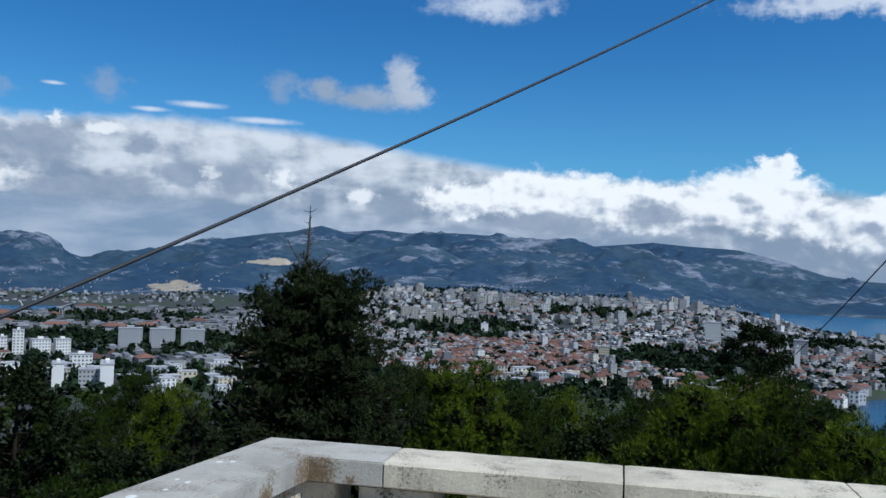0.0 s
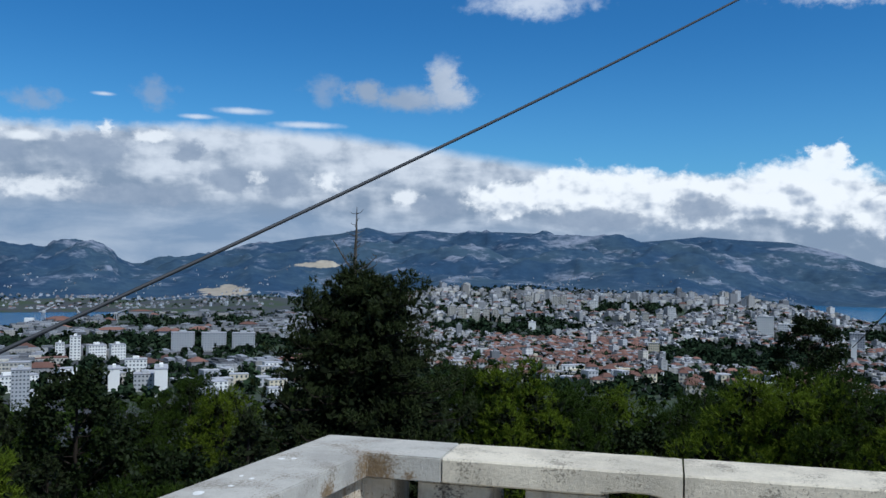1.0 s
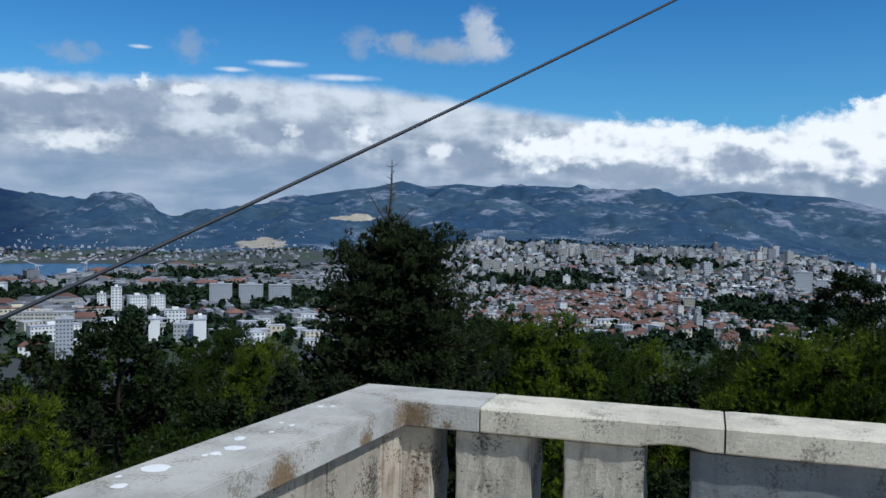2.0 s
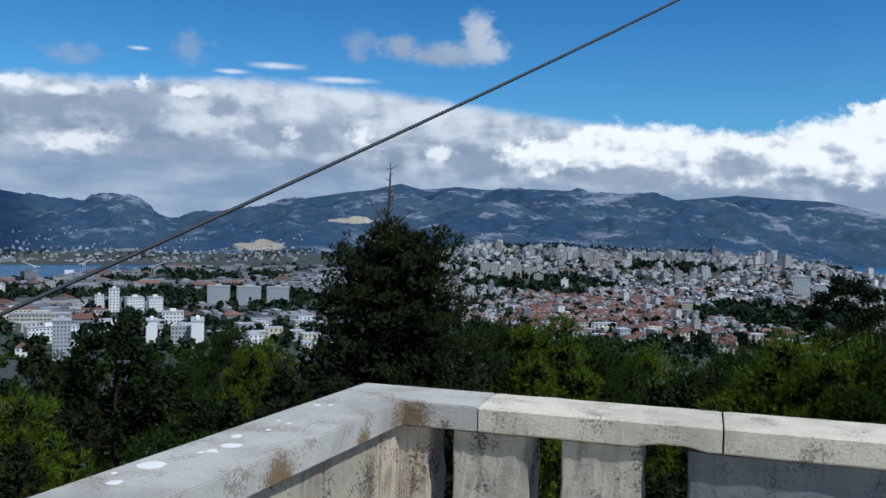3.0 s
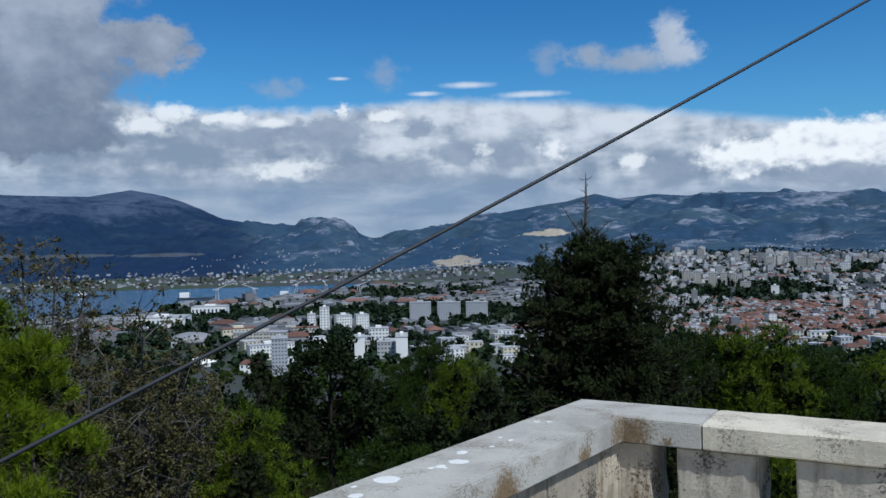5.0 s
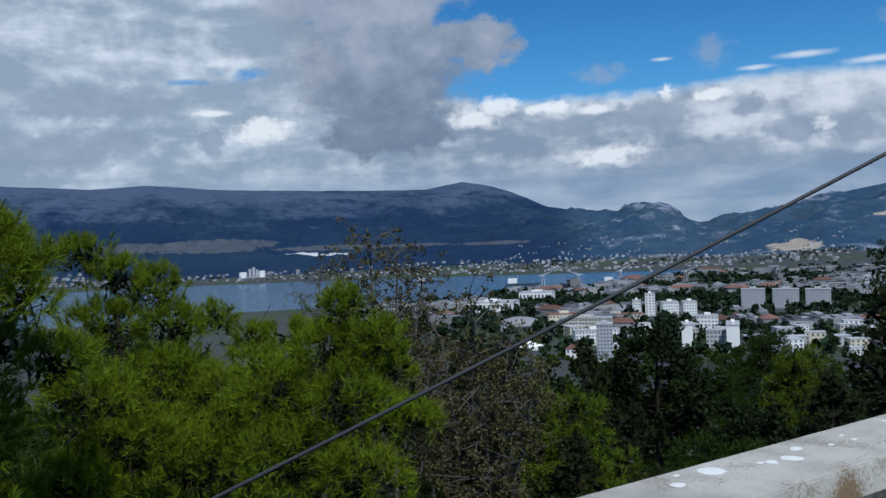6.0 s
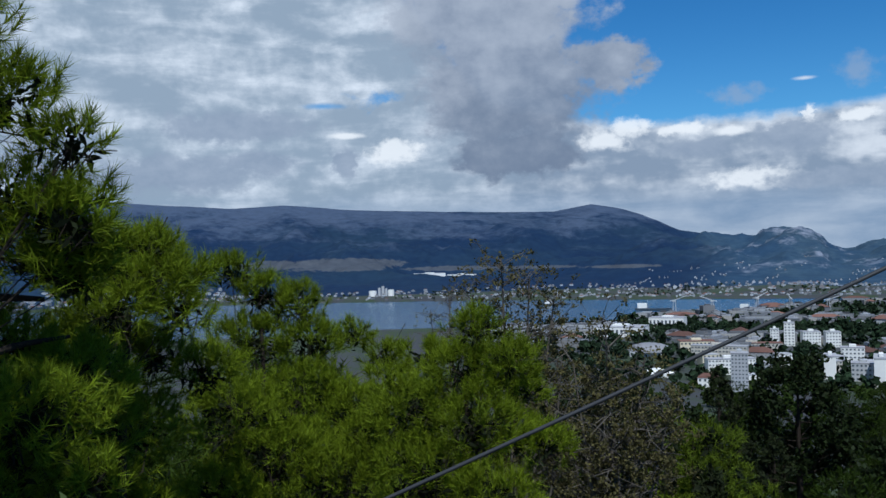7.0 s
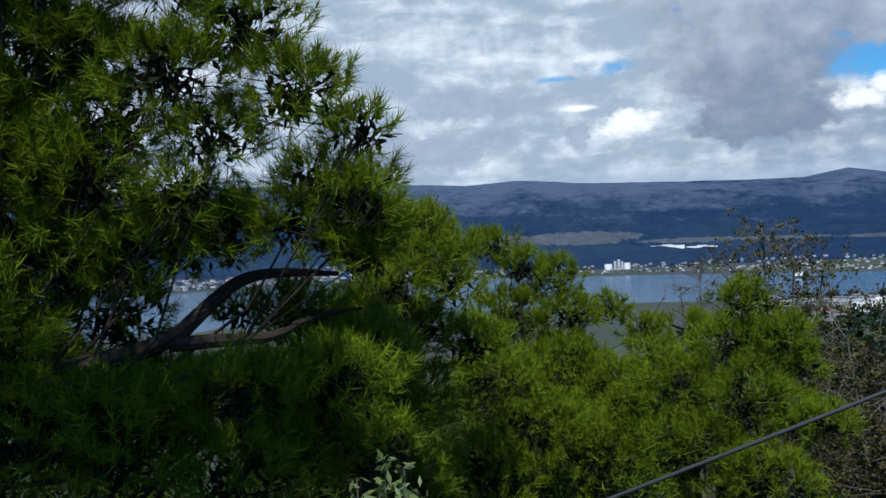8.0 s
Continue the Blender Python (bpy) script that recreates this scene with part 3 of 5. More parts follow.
def pier1(u0, u1, mat, inset=0.03, back=0.235):
    a, b = CO + E1 * u0, CO + E1 * u1
    part("pier", hewn([a + N1 * (WIDE1 - inset), b + N1 * (WIDE1 - inset), b + N1 * (WIDE1 - back), a + N1 * (WIDE1 - back)], BASE, UNDER - 0.002, u0), mat, parapet)


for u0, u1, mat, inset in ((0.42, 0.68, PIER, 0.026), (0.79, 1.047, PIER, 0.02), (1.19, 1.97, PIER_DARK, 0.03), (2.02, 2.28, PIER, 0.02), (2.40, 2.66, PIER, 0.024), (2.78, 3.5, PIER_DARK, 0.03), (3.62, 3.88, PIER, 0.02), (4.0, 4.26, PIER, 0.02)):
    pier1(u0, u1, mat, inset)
ic = corner_in(WIDE1 - 0.03, WIDE2 - 0.03)
oc = corner_in(0.035, 0.035)
part("corner_pier", hewn([ic, ic + E1 * 0.115, CO + E1 * ((ic - CO).dot(E1) + 0.115) + N1 * 0.035, oc, oc + E2 * 0.42, ic + E2 * 0.16], BASE, UNDER - 0.002, 1.7), RUST, parapet, "brown-stained corner pier")
for v0, v1, mat in ((0.165, 0.5, PIER_BROWN), (0.503, 0.95, PIER_BROWN), (0.955, 1.6, PIER_BROWN), (1.605, 2.6, PIER_BROWN), (2.605, 4.2, PIER_BROWN)):
    a, b = ic + E2 * v0, ic + E2 * v1
    part("pier", hewn([a, b, b - N2 * 0.2, a - N2 * 0.2], BASE, UNDER - 0.002, v0 + 9, 0.005), mat, parapet)
bm = prism([CO + N1 * 0.01, CO + E2 * 4.6, CO + E2 * 4.6 + N2 * 0.3, corner_in(0.3, 0.3), CO + E1 * 5.1 + N1 * 0.3, CO + E1 * 5.1], 0.0, BASE - 0.002, 0.006)
part("plinth", bm, PIER, parapet)
# bird lime on the left-hand arm
lime_bm = bmesh.new()
rnd = random.Random(5)
for x, y, a, b in ((-0.806, 2.294, 0.030, 0.026), (-0.825, 2.395, 0.016, 0.022), (-0.839, 2.235, 0.014, 0.018), (-0.858, 2.214, 0.01, 0.012), (-0.822, 2.225, 0.006, 0.008), (-0.933, 2.080, 0.036, 0.034), (-0.759, 2.484, 0.008, 0.010), (-0.723, 2.577, 0.009, 0.012), (-0.763, 2.603, 0.007, 0.010), (-0.70, 2.85, 0.012, 0.012), (-0.66, 2.86, 0.01, 0.012), (-0.955, 1.93, 0.02, 0.02), (-0.99, 2.0, 0.008, 0.01)):
    k = 14
    ring = [lime_bm.verts.new((x + math.cos(i * math.tau / k) * a * rnd.uniform(0.82, 1.15), y + math.sin(i * math.tau / k) * b * rnd.uniform(0.82, 1.15), TOP + 0.0006)) for i in range(k)]
    mid = lime_bm.verts.new((x, y, TOP + 0.003))
    for i in range(k):
        lime_bm.faces.new((ring[i], ring[(i + 1) % k], mid))
part("bird_lime", lime_bm, LIME, parapet, "white bird droppings on the coping")
# terrace floor reaching back under the eye
fl = prism([CO + N1 * 0.02, CO + E2 * 6.0, Vector((-2.6, -8, 0)), Vector((8, -8, 0)), CO + E1 * 6.5], -0.35, -0.004, 0.01)
tagged(part("floor", fl, PAVING), "worn stone terrace paving behind the parapet", "floor", kind="structure")
wl = prism([CO + N1 * 0.05, CO + E2 * 5.9 + N2 * 0.05, Vector((-2.4, -7.9, 0)), Vector((7.9, -7.9, 0)), CO + E1 * 6.4 + N1 * 0.05], -6.0, -0.36)
tagged(part("retaining_wall", wl, PIER), "rough stone retaining wall under the terrace", "wall", kind="structure")

# ---- steel ropes ----
def rope(name, a, b, sag, radius, label):
    cu = bpy.data.curves.new(name, "CURVE")
    cu.dimensions, cu.bevel_depth, cu.bevel_resolution = "3D", radius, 2
    sp = cu.splines.new("POLY")
    n = 60
    sp.points.add(n)
    for i in range(n + 1):
        s = i / n
        p = Vector(a).lerp(Vector(b), s)
        sp.points[i].co = (p.x, p.y, p.z - sag * 4 * s * (1 - s), 1)
    cu.materials.append(STEEL)
    return tagged(new(name, cu), label, "cable", "stay ropes")


rope("stay_cable", (7.65, 12.29, 8.0), (-9.58, -4.41, -3.0), 0.66, 0.0085, "dark steel stay rope slanting over the parapet into the pines")
rope("stay_cable", (9.60, 6.95, 9.12), (17.32, 42.78, -1.88), 0.25, 0.022, "dark steel stay rope slanting down to the far trees")


# ---- trees ----
rng = np.random.default_rng(7)


def unit(v):
    return v / np.maximum(np.linalg.norm(v, axis=-1, keepdims=True), 1e-9)


def tufts(p, axis, length, count, width, spread, stem=0.5):
    """Starbursts of needles round short shoots: corners of thin triangles."""
    n = len(p)
    q = unit(axis[:, None, :] + rng.normal(size=(n, count, 3)) * spread)
    ln = length * rng.uniform(0.7, 1.15, (n, count, 1))
    root = p[:, None, :] + axis[:, None, :] * rng.uniform(-stem, stem, (n, count, 1)) * length
    side = unit(np.cross(q, rng.normal(size=(n, count, 3)))) * (width / 2)
    return np.stack([root - side, root + side, root + q * ln], 2).reshape(-1, 3)


def shoots_on(c, r, per, flat=0.8, rise=0.35, hollow=0.7, stand=0.55):
    """Places and ways of the shoots that clothe the upper and outer side of a pad of foliage."""
    n = max(6, int(per * r * r))
    d = unit(rng.normal(size=(n, 3)) + np.array([0, 0, rise]))
    lump = 1 + 0.16 * np.sin(d[:, 0] * 5.1 + c[0] * 3) * np.sin(d[:, 1] * 4.3 + c[1] * 5) + 0.12 * np.sin(d[:, 2] * 6.7 + c[2] * 7)
    p = c + d * (r * lump * rng.uniform(hollow, 1.0, n))[:, None] * np.array([1, 1, flat])
    return p, unit(d * 0.75 + np.array([0, 0, stand]) + rng.normal(size=(n, 3)) * 0.25)


def needles(centres, radii, per, length, count, width, spread=0.6, flat=0.8, rise=0.35, hollow=0.7, stand=0.55):
    out = []
    for c, r in zip(np.asarray(centres, float), np.asarray(radii, float)):
        p, axis = shoots_on(c, r, per, flat, rise, hollow, stand)
        out.append(tufts(p, axis, length, count, width, spread))
    return np.concatenate(out)


def twigs(centres, radii, per, width):
    """Thin bare twigs inside the pads: corners of slim triangles."""
    out = []
    for c, r in zip(np.asarray(centres, float), np.asarray(radii, float)):
        p, axis = shoots_on(c, r, per, 0.8, 0.3, 0.8)
        o = c + rng.normal(size=p.shape) * r * 0.22 - np.array([0, 0, r * 0.25])
        side = unit(np.cross(p - o, rng.normal(size=p.shape))) * (width / 2)
        out.append(np.stack([o - side, o + side, p], 1).reshape(-1, 3))
    return np.concatenate(out)


def leaves(centres, radii, per, size, flat=0.85, hollow=0.6, droop=0.0, long=1.6):
    """Small leaf sprays over pads of foliage: corners of four-sided leaves."""
    out = []
    for c, r in zip(np.asarray(centres, float), np.asarray(radii, float)):
        n = max(6, int(per * r * r))
        d = unit(rng.normal(size=(n, 3)))
        lump = 1 + 0.3 * np.sin(d[:, 0] * 4.1 + c[0] * 3) * np.sin(d[:, 1] * 5.3 + c[1] * 5) + 0.22 * np.sin(d[:, 2] * 6.1 + c[2] * 4)
        p = c + d * (r * lump * rng.uniform(hollow, 1.05, n))[:, None] * np.array([1, 1, flat])
        a = unit(d + rng.normal(size=(n, 3)) * 0.7 + np.array([0, 0, -droop]))
        b = unit(np.cross(a, rng.normal(size=(n, 3))))
        s = (size * rng.uniform(0.55, 1.2, n))[:, None]
        a, b = a * s * long / 2, b * s / 2
        out.append(np.stack([p - a, p + b, p + a, p - b], 1).reshape(-1, 3))
    return np.concatenate(out)


def eased(points, radii, rounds=2):
    """The same limb with its corners cut, so that it bends softly."""
    pts, rad = [Vector(p) for p in points], list(radii)
    for _ in range(rounds):
        a, b = [pts[0]], [rad[0]]
        for i in range(len(pts) - 1):
            for s in (0.25, 0.75):
                a.append(pts[i].lerp(pts[i + 1], s))
                b.append(rad[i] * (1 - s) + rad[i + 1] * s)
        pts, rad = a + [pts[-1]], b + [rad[-1]]
    return pts, rad


def limb_mesh(base, pads, radius, top=None, extra=()):
    """Trunk from base to the crown with a limb out to each pad."""
    bm = bmesh.new()
    base = Vector(base)
    hi = Vector(top) if top else Vector((np.mean([p[0] for p in pads]), np.mean([p[1] for p in pads]), max(p[2] for p in pads)))
    pts, rad = [], []
    for i in range(8):
        s = i / 7
        p = base.lerp(hi, s)
        wave = math.sin(s * 5 + base.x) * 0.04 * (hi - base).length * s * (1 - s)
        pts.append(p + Vector((wave, wave * 0.6, 0)))
        rad.append(radius * (1 - 0.85 * s))
    tube(bm, pts, rad, 8)
    for p in pads:
        q = Vector(p[:3])
        s = min(0.92, max(0.25, ((q.z - 0.25 * (hi.z - base.z) * 0.6) - base.z) / max(hi.z - base.z, 0.1)))
        k = s * 7
        a = pts[int(k)].lerp(pts[min(int(k) + 1, 7)], k - int(k))
        m = a.lerp(q, 0.5) + Vector(rng.normal(size=3)) * 0.13 * (q - a).length + Vector((0, 0, -0.16 * (q - a).length))
        r0 = max(0.01, radius * (1 - 0.85 * s) * 0.3)
        tube(bm, *eased([a, m, q], [r0, r0 * 0.6, r0 * 0.22], 1), 5)
        for _ in range(3):
            e = q + Vector(rng.normal(size=3)) * p[3] * 0.6
            tube(bm, [m.lerp(q, 0.6), q.lerp(e, 0.5), e], [r0 * 0.3, r0 * 0.2, 0.004], 4)
    for pp, rr in extra:
        tube(bm, *eased(pp, rr), 8)
    return bm


def near_pine(pads, base, radius, label, top=None, extra=(), mat=NEEDLE, per=760, length=0.11, tuft=38, stand=0.55):
    root = tagged(new("pine_tree"), label, "tree", "pines beside the terrace")
    part("trunk", limb_mesh(base, pads[::3], radius, top=top, extra=extra), BARK, root, "dark fissured trunk and limbs")
    c, r = [p[:3] for p in pads], [p[3] * 1.06 for p in pads]
    v = needles(c, r, per, length, tuft, 0.0058, 0.66, 0.72, 0.75, 0.75, stand)
    mesh_part("crown", quick_mesh("crown", v, 3, [mat]), root, "long soft yellow-green needles in tufts")
    tagged(mesh_part("twig_wood", quick_mesh("twig_wood", twigs(c, r, 260, 0.011), 3, [BARK]), root), "bare dark twigs inside the crown", kind="stuff")
    # near-black cards inside each pad paint its inner shade and block light
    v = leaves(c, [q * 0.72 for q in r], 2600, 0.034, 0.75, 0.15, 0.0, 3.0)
    mesh_part("inner_foliage", quick_mesh("inner_foliage", v, 4, [CROWN_SHADE]), root, "near-black leaf cards standing in for shade inside the crown")
    return root


PINE_TALL = [(-4.77, 1.61, 2.24, 0.20), (-4.87, 1.26, 2.47, 0.32), (-4.97, 1.02, 2.82, 0.34), (-5.01, 0.62, 2.56, 0.34), (-5.36, 0.18, 2.69, 0.38), (-5.35, 0.21, 2.04, 0.36), (-5.09, 0.67, 1.93, 0.24), (-4.73, 1.54, 1.83, 0.24), (-5.04, 1.28, 1.75, 0.22), (-5.33, 0.45, 1.60, 0.26), (-5.58, -0.08, 1.72, 0.34), (-4.78, 0.88, 0.86, 0.30), (-5.07, 0.26, 0.69, 0.42), (-4.82, 1.40, 0.82, 0.36), (-5.56, -0.14, 1.06, 0.30), (-4.47, 1.57, 0.55, 0.17), (-5.12, 0.76, 3.27, 0.45), (-5.35, 0.01, 3.20, 0.50), (-5.55, -0.51, 2.27, 0.50), (-5.37, -0.50, 1.24, 0.50), (-4.80, 0.83, 0.41, 0.30), (-5.65, 1.60, 1.17, 0.20)]
PINE_FILL = [(-4.86, 1.70, 1.98, 0.18), (-4.88, 1.70, 1.73, 0.20), (-4.95, 1.52, 1.62, 0.20), (-4.89, 1.68, 1.55, 0.15), (-5.15, 0.86, 1.77, 0.22), (-5.82, 1.65, 0.90, 0.26), (-5.72, 1.94, 0.92, 0.24), (-5.61, 2.0, 0.60, 0.26), (-4.98, 1.41, 1.97, 0.26), (-5.24, 0.94, 1.67, 0.20), (-4.99, 1.69, 1.60, 0.20), (-5.38, 0.74, 1.68, 0.26), (-5.67, 0.16, 1.58, 0.26), (-5.56, -0.14, 2.13, 0.36), (-5.11, 0.87, 2.24, 0.26), (-5.30, 0.36, 2.32, 0.30), (-5.31, -0.11, 0.73, 0.40), (-5.21, 0.66, 0.70, 0.36), (-5.04, 1.22, 0.52, 0.36), (-5.34, 1.79, 0.96, 0.30), (-5.41, 1.21, 0.77, 0.26)]
PINE_ROUND = [(-6.11, 2.62, 1.70, 0.24), (-6.09, 2.87, 1.52, 0.22), (-5.95, 2.55, 1.48, 0.26), (-6.45, 2.75, 1.68, 0.3), (-6.75, 2.6, 1.6, 0.32), (-6.5, 2.35, 1.5, 0.3), (-5.9, 2.3, 1.30, 0.26), (-5.85, 2.75, 1.28, 0.22), (-6.6, 2.46, 1.0, 0.34), (-6.65, 2.85, 0.9, 0.30), (-6.55, 2.30, 0.52, 0.40), (-6.6, 2.7, 0.36, 0.36), (-6.76, 2.26, 1.0, 0.30), (-6.6, 2.32, 0.0, 0.40), (-6.7, 1.95, 0.2, 0.40), (-6.5, 2.58, -0.3, 0.40), (-6.59, 3.26, 0.75, 0.30)]
PINE_MID = [(-7.92, 4.31, 1.52, 0.26), (-7.77, 4.54, 1.28, 0.28), (-7.64, 4.90, 1.14, 0.30), (-7.46, 4.93, 0.80, 0.32), (-7.81, 4.41, 0.82, 0.40), (-7.46, 4.84, 0.29, 0.40), (-7.47, 4.04, 0.16, 0.50), (-7.18, 4.35, -0.22, 0.50), (-7.54, 5.50, 0.81, 0.22), (-7.31, 5.75, 0.57, 0.26), (-7.17, 5.17, 0.12, 0.36), (-7.39, 3.83, -0.61, 0.50), (-6.84, 4.75, -0.43, 0.45), (-6.84, 5.17, -0.17, 0.40)]
PINE_YOUNG = [(-5.67, 5.49, 0.95, 0.26), (-5.49, 5.61, 0.66, 0.32), (-5.75, 5.35, 0.57, 0.34), (-5.44, 5.75, 0.42, 0.28), (-6.26, 5.42, 0.67, 0.24), (-5.48, 5.24, 0.14, 0.42), (-6.02, 5.00, 0.24, 0.40), (-5.31, 5.63, 0.02, 0.26), (-5.17, 5.06, -0.42, 0.40), (-5.71, 4.88, -0.23, 0.42), (-4.98, 5.63, -0.02, 0.24), (-6.46, 5.15, 0.42, 0.26)]
PINE_BEHIND = [(-6.08, -0.09, 1.59, 0.26), (-6.07, 0.13, 1.75, 0.26), (-6.05, 0.39, 1.67, 0.24), (-6.01, 0.66, 1.77, 0.22), (-6.07, -0.11, 1.28, 0.26), (-6.06, -0.01, 2.07, 0.30), (-6.04, 0.31, 2.03, 0.26), (-5.96, 0.90, 1.79, 0.24), (-5.89, 1.15, 1.19, 0.18), (-5.81, 1.43, 1.17, 0.18), (-5.89, 1.21, 1.82, 0.22), (-6.05, -0.16, 0.95, 0.30), (-6.01, 0.18, 0.81, 0.28), (-5.97, 0.54, 0.81, 0.26), (-5.91, 0.84, 0.75, 0.26), (-5.80, 1.51, 1.32, 0.14), (-6.01, 0.01, 2.51, 0.30), (-5.94, -0.04, 2.90, 0.30), (-5.93, 0.33, 2.85, 0.26)]
BOUGHS = [
    ([(-5.35, -0.41, 1.00), (-5.34, 0.07, 1.02), (-5.28, 0.60, 1.11), (-5.30, 0.84, 1.32), (-5.31, 1.05, 1.47), (-5.33, 1.33, 1.48), (-5.33, 1.65, 1.45)], [0.062, 0.056, 0.05, 0.043, 0.036, 0.027, 0.014]),
    ([(-5.28, 0.60, 1.11), (-5.25, 0.98, 1.11), (-5.24, 1.21, 1.10), (-5.29, 1.43, 1.20), (-5.27, 1.77, 1.23)], [0.045, 0.038, 0.03, 0.02, 0.01]),
]


def gz(x, y):
    return ground_at(x, y) - 0.15


# the crown goes on above and behind; unseen pads over the terrace cast shade
PINE_TALL = [(x, y, z, r * 1.06) for x, y, z, r in PINE_TALL + PINE_FILL + PINE_BEHIND]
PINE_TALL += [(rng.uniform(-6.0, -4.6), rng.uniform(-1.0, 0.4), rng.uniform(3.6, 4.6), rng.uniform(0.4, 0.5)) for _ in range(8)]
PINE_TALL += [(rng.uniform(-6.3, -5.6), rng.uniform(-0.9, 0.6), rng.uniform(0.2, 3.0), rng.uniform(0.3, 0.42)) for _ in range(9)]
# added out of view to keep the sun off the lower pads
PINE_TALL += [(rng.uniform(-3.2, -2.2), rng.uniform(-2.5, -0.1), rng.uniform(3.9, 4.6), rng.uniform(0.36, 0.46)) for _ in range(16)]
near_pine(PINE_TALL, (-5.45, -0.55, gz(-5.45, -0.55)), 0.13, "tall Aleppo pine with crooked dark limbs and open crown", top=(-5.2, -0.1, 3.9), extra=BOUGHS)
near_pine(PINE_ROUND, (-6.3, 2.3, gz(-6.3, 2.3)), 0.10, "round-topped bushy yellow-green pine", top=(-6.15, 2.5, 1.3), per=850)
near_pine(PINE_MID, (-7.6, 4.5, gz(-7.6, 4.5)), 0.11, "broad bushy bright green pine with upright shoots", top=(-7.7, 4.5, 1.0), stand=1.0)
near_pine(PINE_YOUNG, (-5.8, 5.2, gz(-5.8, 5.2)), 0.09, "young yellow-green pine standing on the slope", top=(-5.7, 5.4, 0.7), stand=0.8)


def far_pads(kind, height, width):
    """Pads of foliage of a tree whose crown stands on the origin."""
    pads = []
    if kind == "fir":             # cone of drooping clumps
        for _ in range(90):
            s = rng.uniform(0.0, 1.0) ** 0.75
            rr = width / 2 * (1 - s) ** 0.7 * rng.uniform(0.7, 1.08)
            a = rng.uniform(0, math.tau)
            pads.append((math.cos(a) * rr, math.sin(a) * rr, height * (0.06 + 0.9 * s), width * rng.uniform(0.05, 0.09) * (1.15 - 0.5 * s)))
        return pads
    n, least, most = {"pine": (22, 0.15, 0.23), "oak": (34, 0.08, 0.15)}[kind]
    for i in range(n):            # heaped rounded lobes
        a, s = i * 2.4 + rng.uniform(-0.4, 0.4), ((i + 0.5) / n) ** 0.85
        rr = width / 2 * math.sqrt(max(0.0, 1 - (s * 0.97) ** 2.4)) * rng.uniform(0.55, 0.92)
        pads.append((math.cos(a) * rr, math.sin(a) * rr, height * (0.30 + 0.62 * s) + rng.uniform(-0.3, 0.3), width * rng.uniform(least, most) * (1.1 - 0.3 * s)))
    return pads


def far_tree(kind, height, width, mat, label, per, size, group):
    """A slope tree with its crown top at the height and a long stem below the origin."""
    pads = far_pads(kind, height, width)
    root = tagged(new({"pine": "pine_tree", "fir": "fir_tree", "oak": "oak_tree"}[kind]), label, "tree", group)
    c, r = [p[:3] for p in pads], [p[3] for p in pads]
    if kind == "pine":
        v = needles(c, r, per, size, 9, size * 0.13, 0.7, 0.85, 0.35, 0.72, 0.5)
    elif kind == "oak":
        v = leaves(c, r, per, size, 0.8, 0.45, 0.0, 1.5).reshape(-1, 4, 3)[:, (0, 1, 2, 0, 2, 3)].reshape(-1, 3)
    else:
        v = needles(c, r, per, size, 8, size * 0.16, 0.6, 0.6, 0.2, 0.4, 0.2)
    drop = height - float(v[:, 2].max())
    v[:, 2] += drop
    pads = [(p[0], p[1], p[2] + drop, p[3]) for p in pads]
    mesh_part("crown", quick_mesh("crown", v, 3, [mat]), root)
    part("trunk", limb_mesh((0, 0, 0), pads, 0.022 * height, top=(0, 0, height * 0.88), extra=(([(0.3, 0.2, -18), (0.1, 0, -8), (0, 0, 0.4)], [0.4, 0.3, 0.022 * height]),)), BARK, root)
    # inner cards coloured near black for the shade within the crown
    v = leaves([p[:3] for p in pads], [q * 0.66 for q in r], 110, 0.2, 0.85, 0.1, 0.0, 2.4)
    mesh_part("inner_foliage", quick_mesh("inner_foliage", v, 4, [CROWN_SHADE]), root)
    return root


def plant(source, x, y, top, spin, used, size=1.0):
    """Sets a tree with its top at the height top, its stem in the ground; the first use moves the source itself."""
    m = Matrix.LocRotScale((x, y, top - 9.0 * size), Euler((0, 0, spin)), (size, size, size))
    if used:
        ob = copy_thing(source, Matrix.LocRotScale((x, y, top - 9.0 * size), Euler((0, 0, spin)), None))
        ob.matrix_basis = m
        return ob
    source.matrix_basis = m
    return source


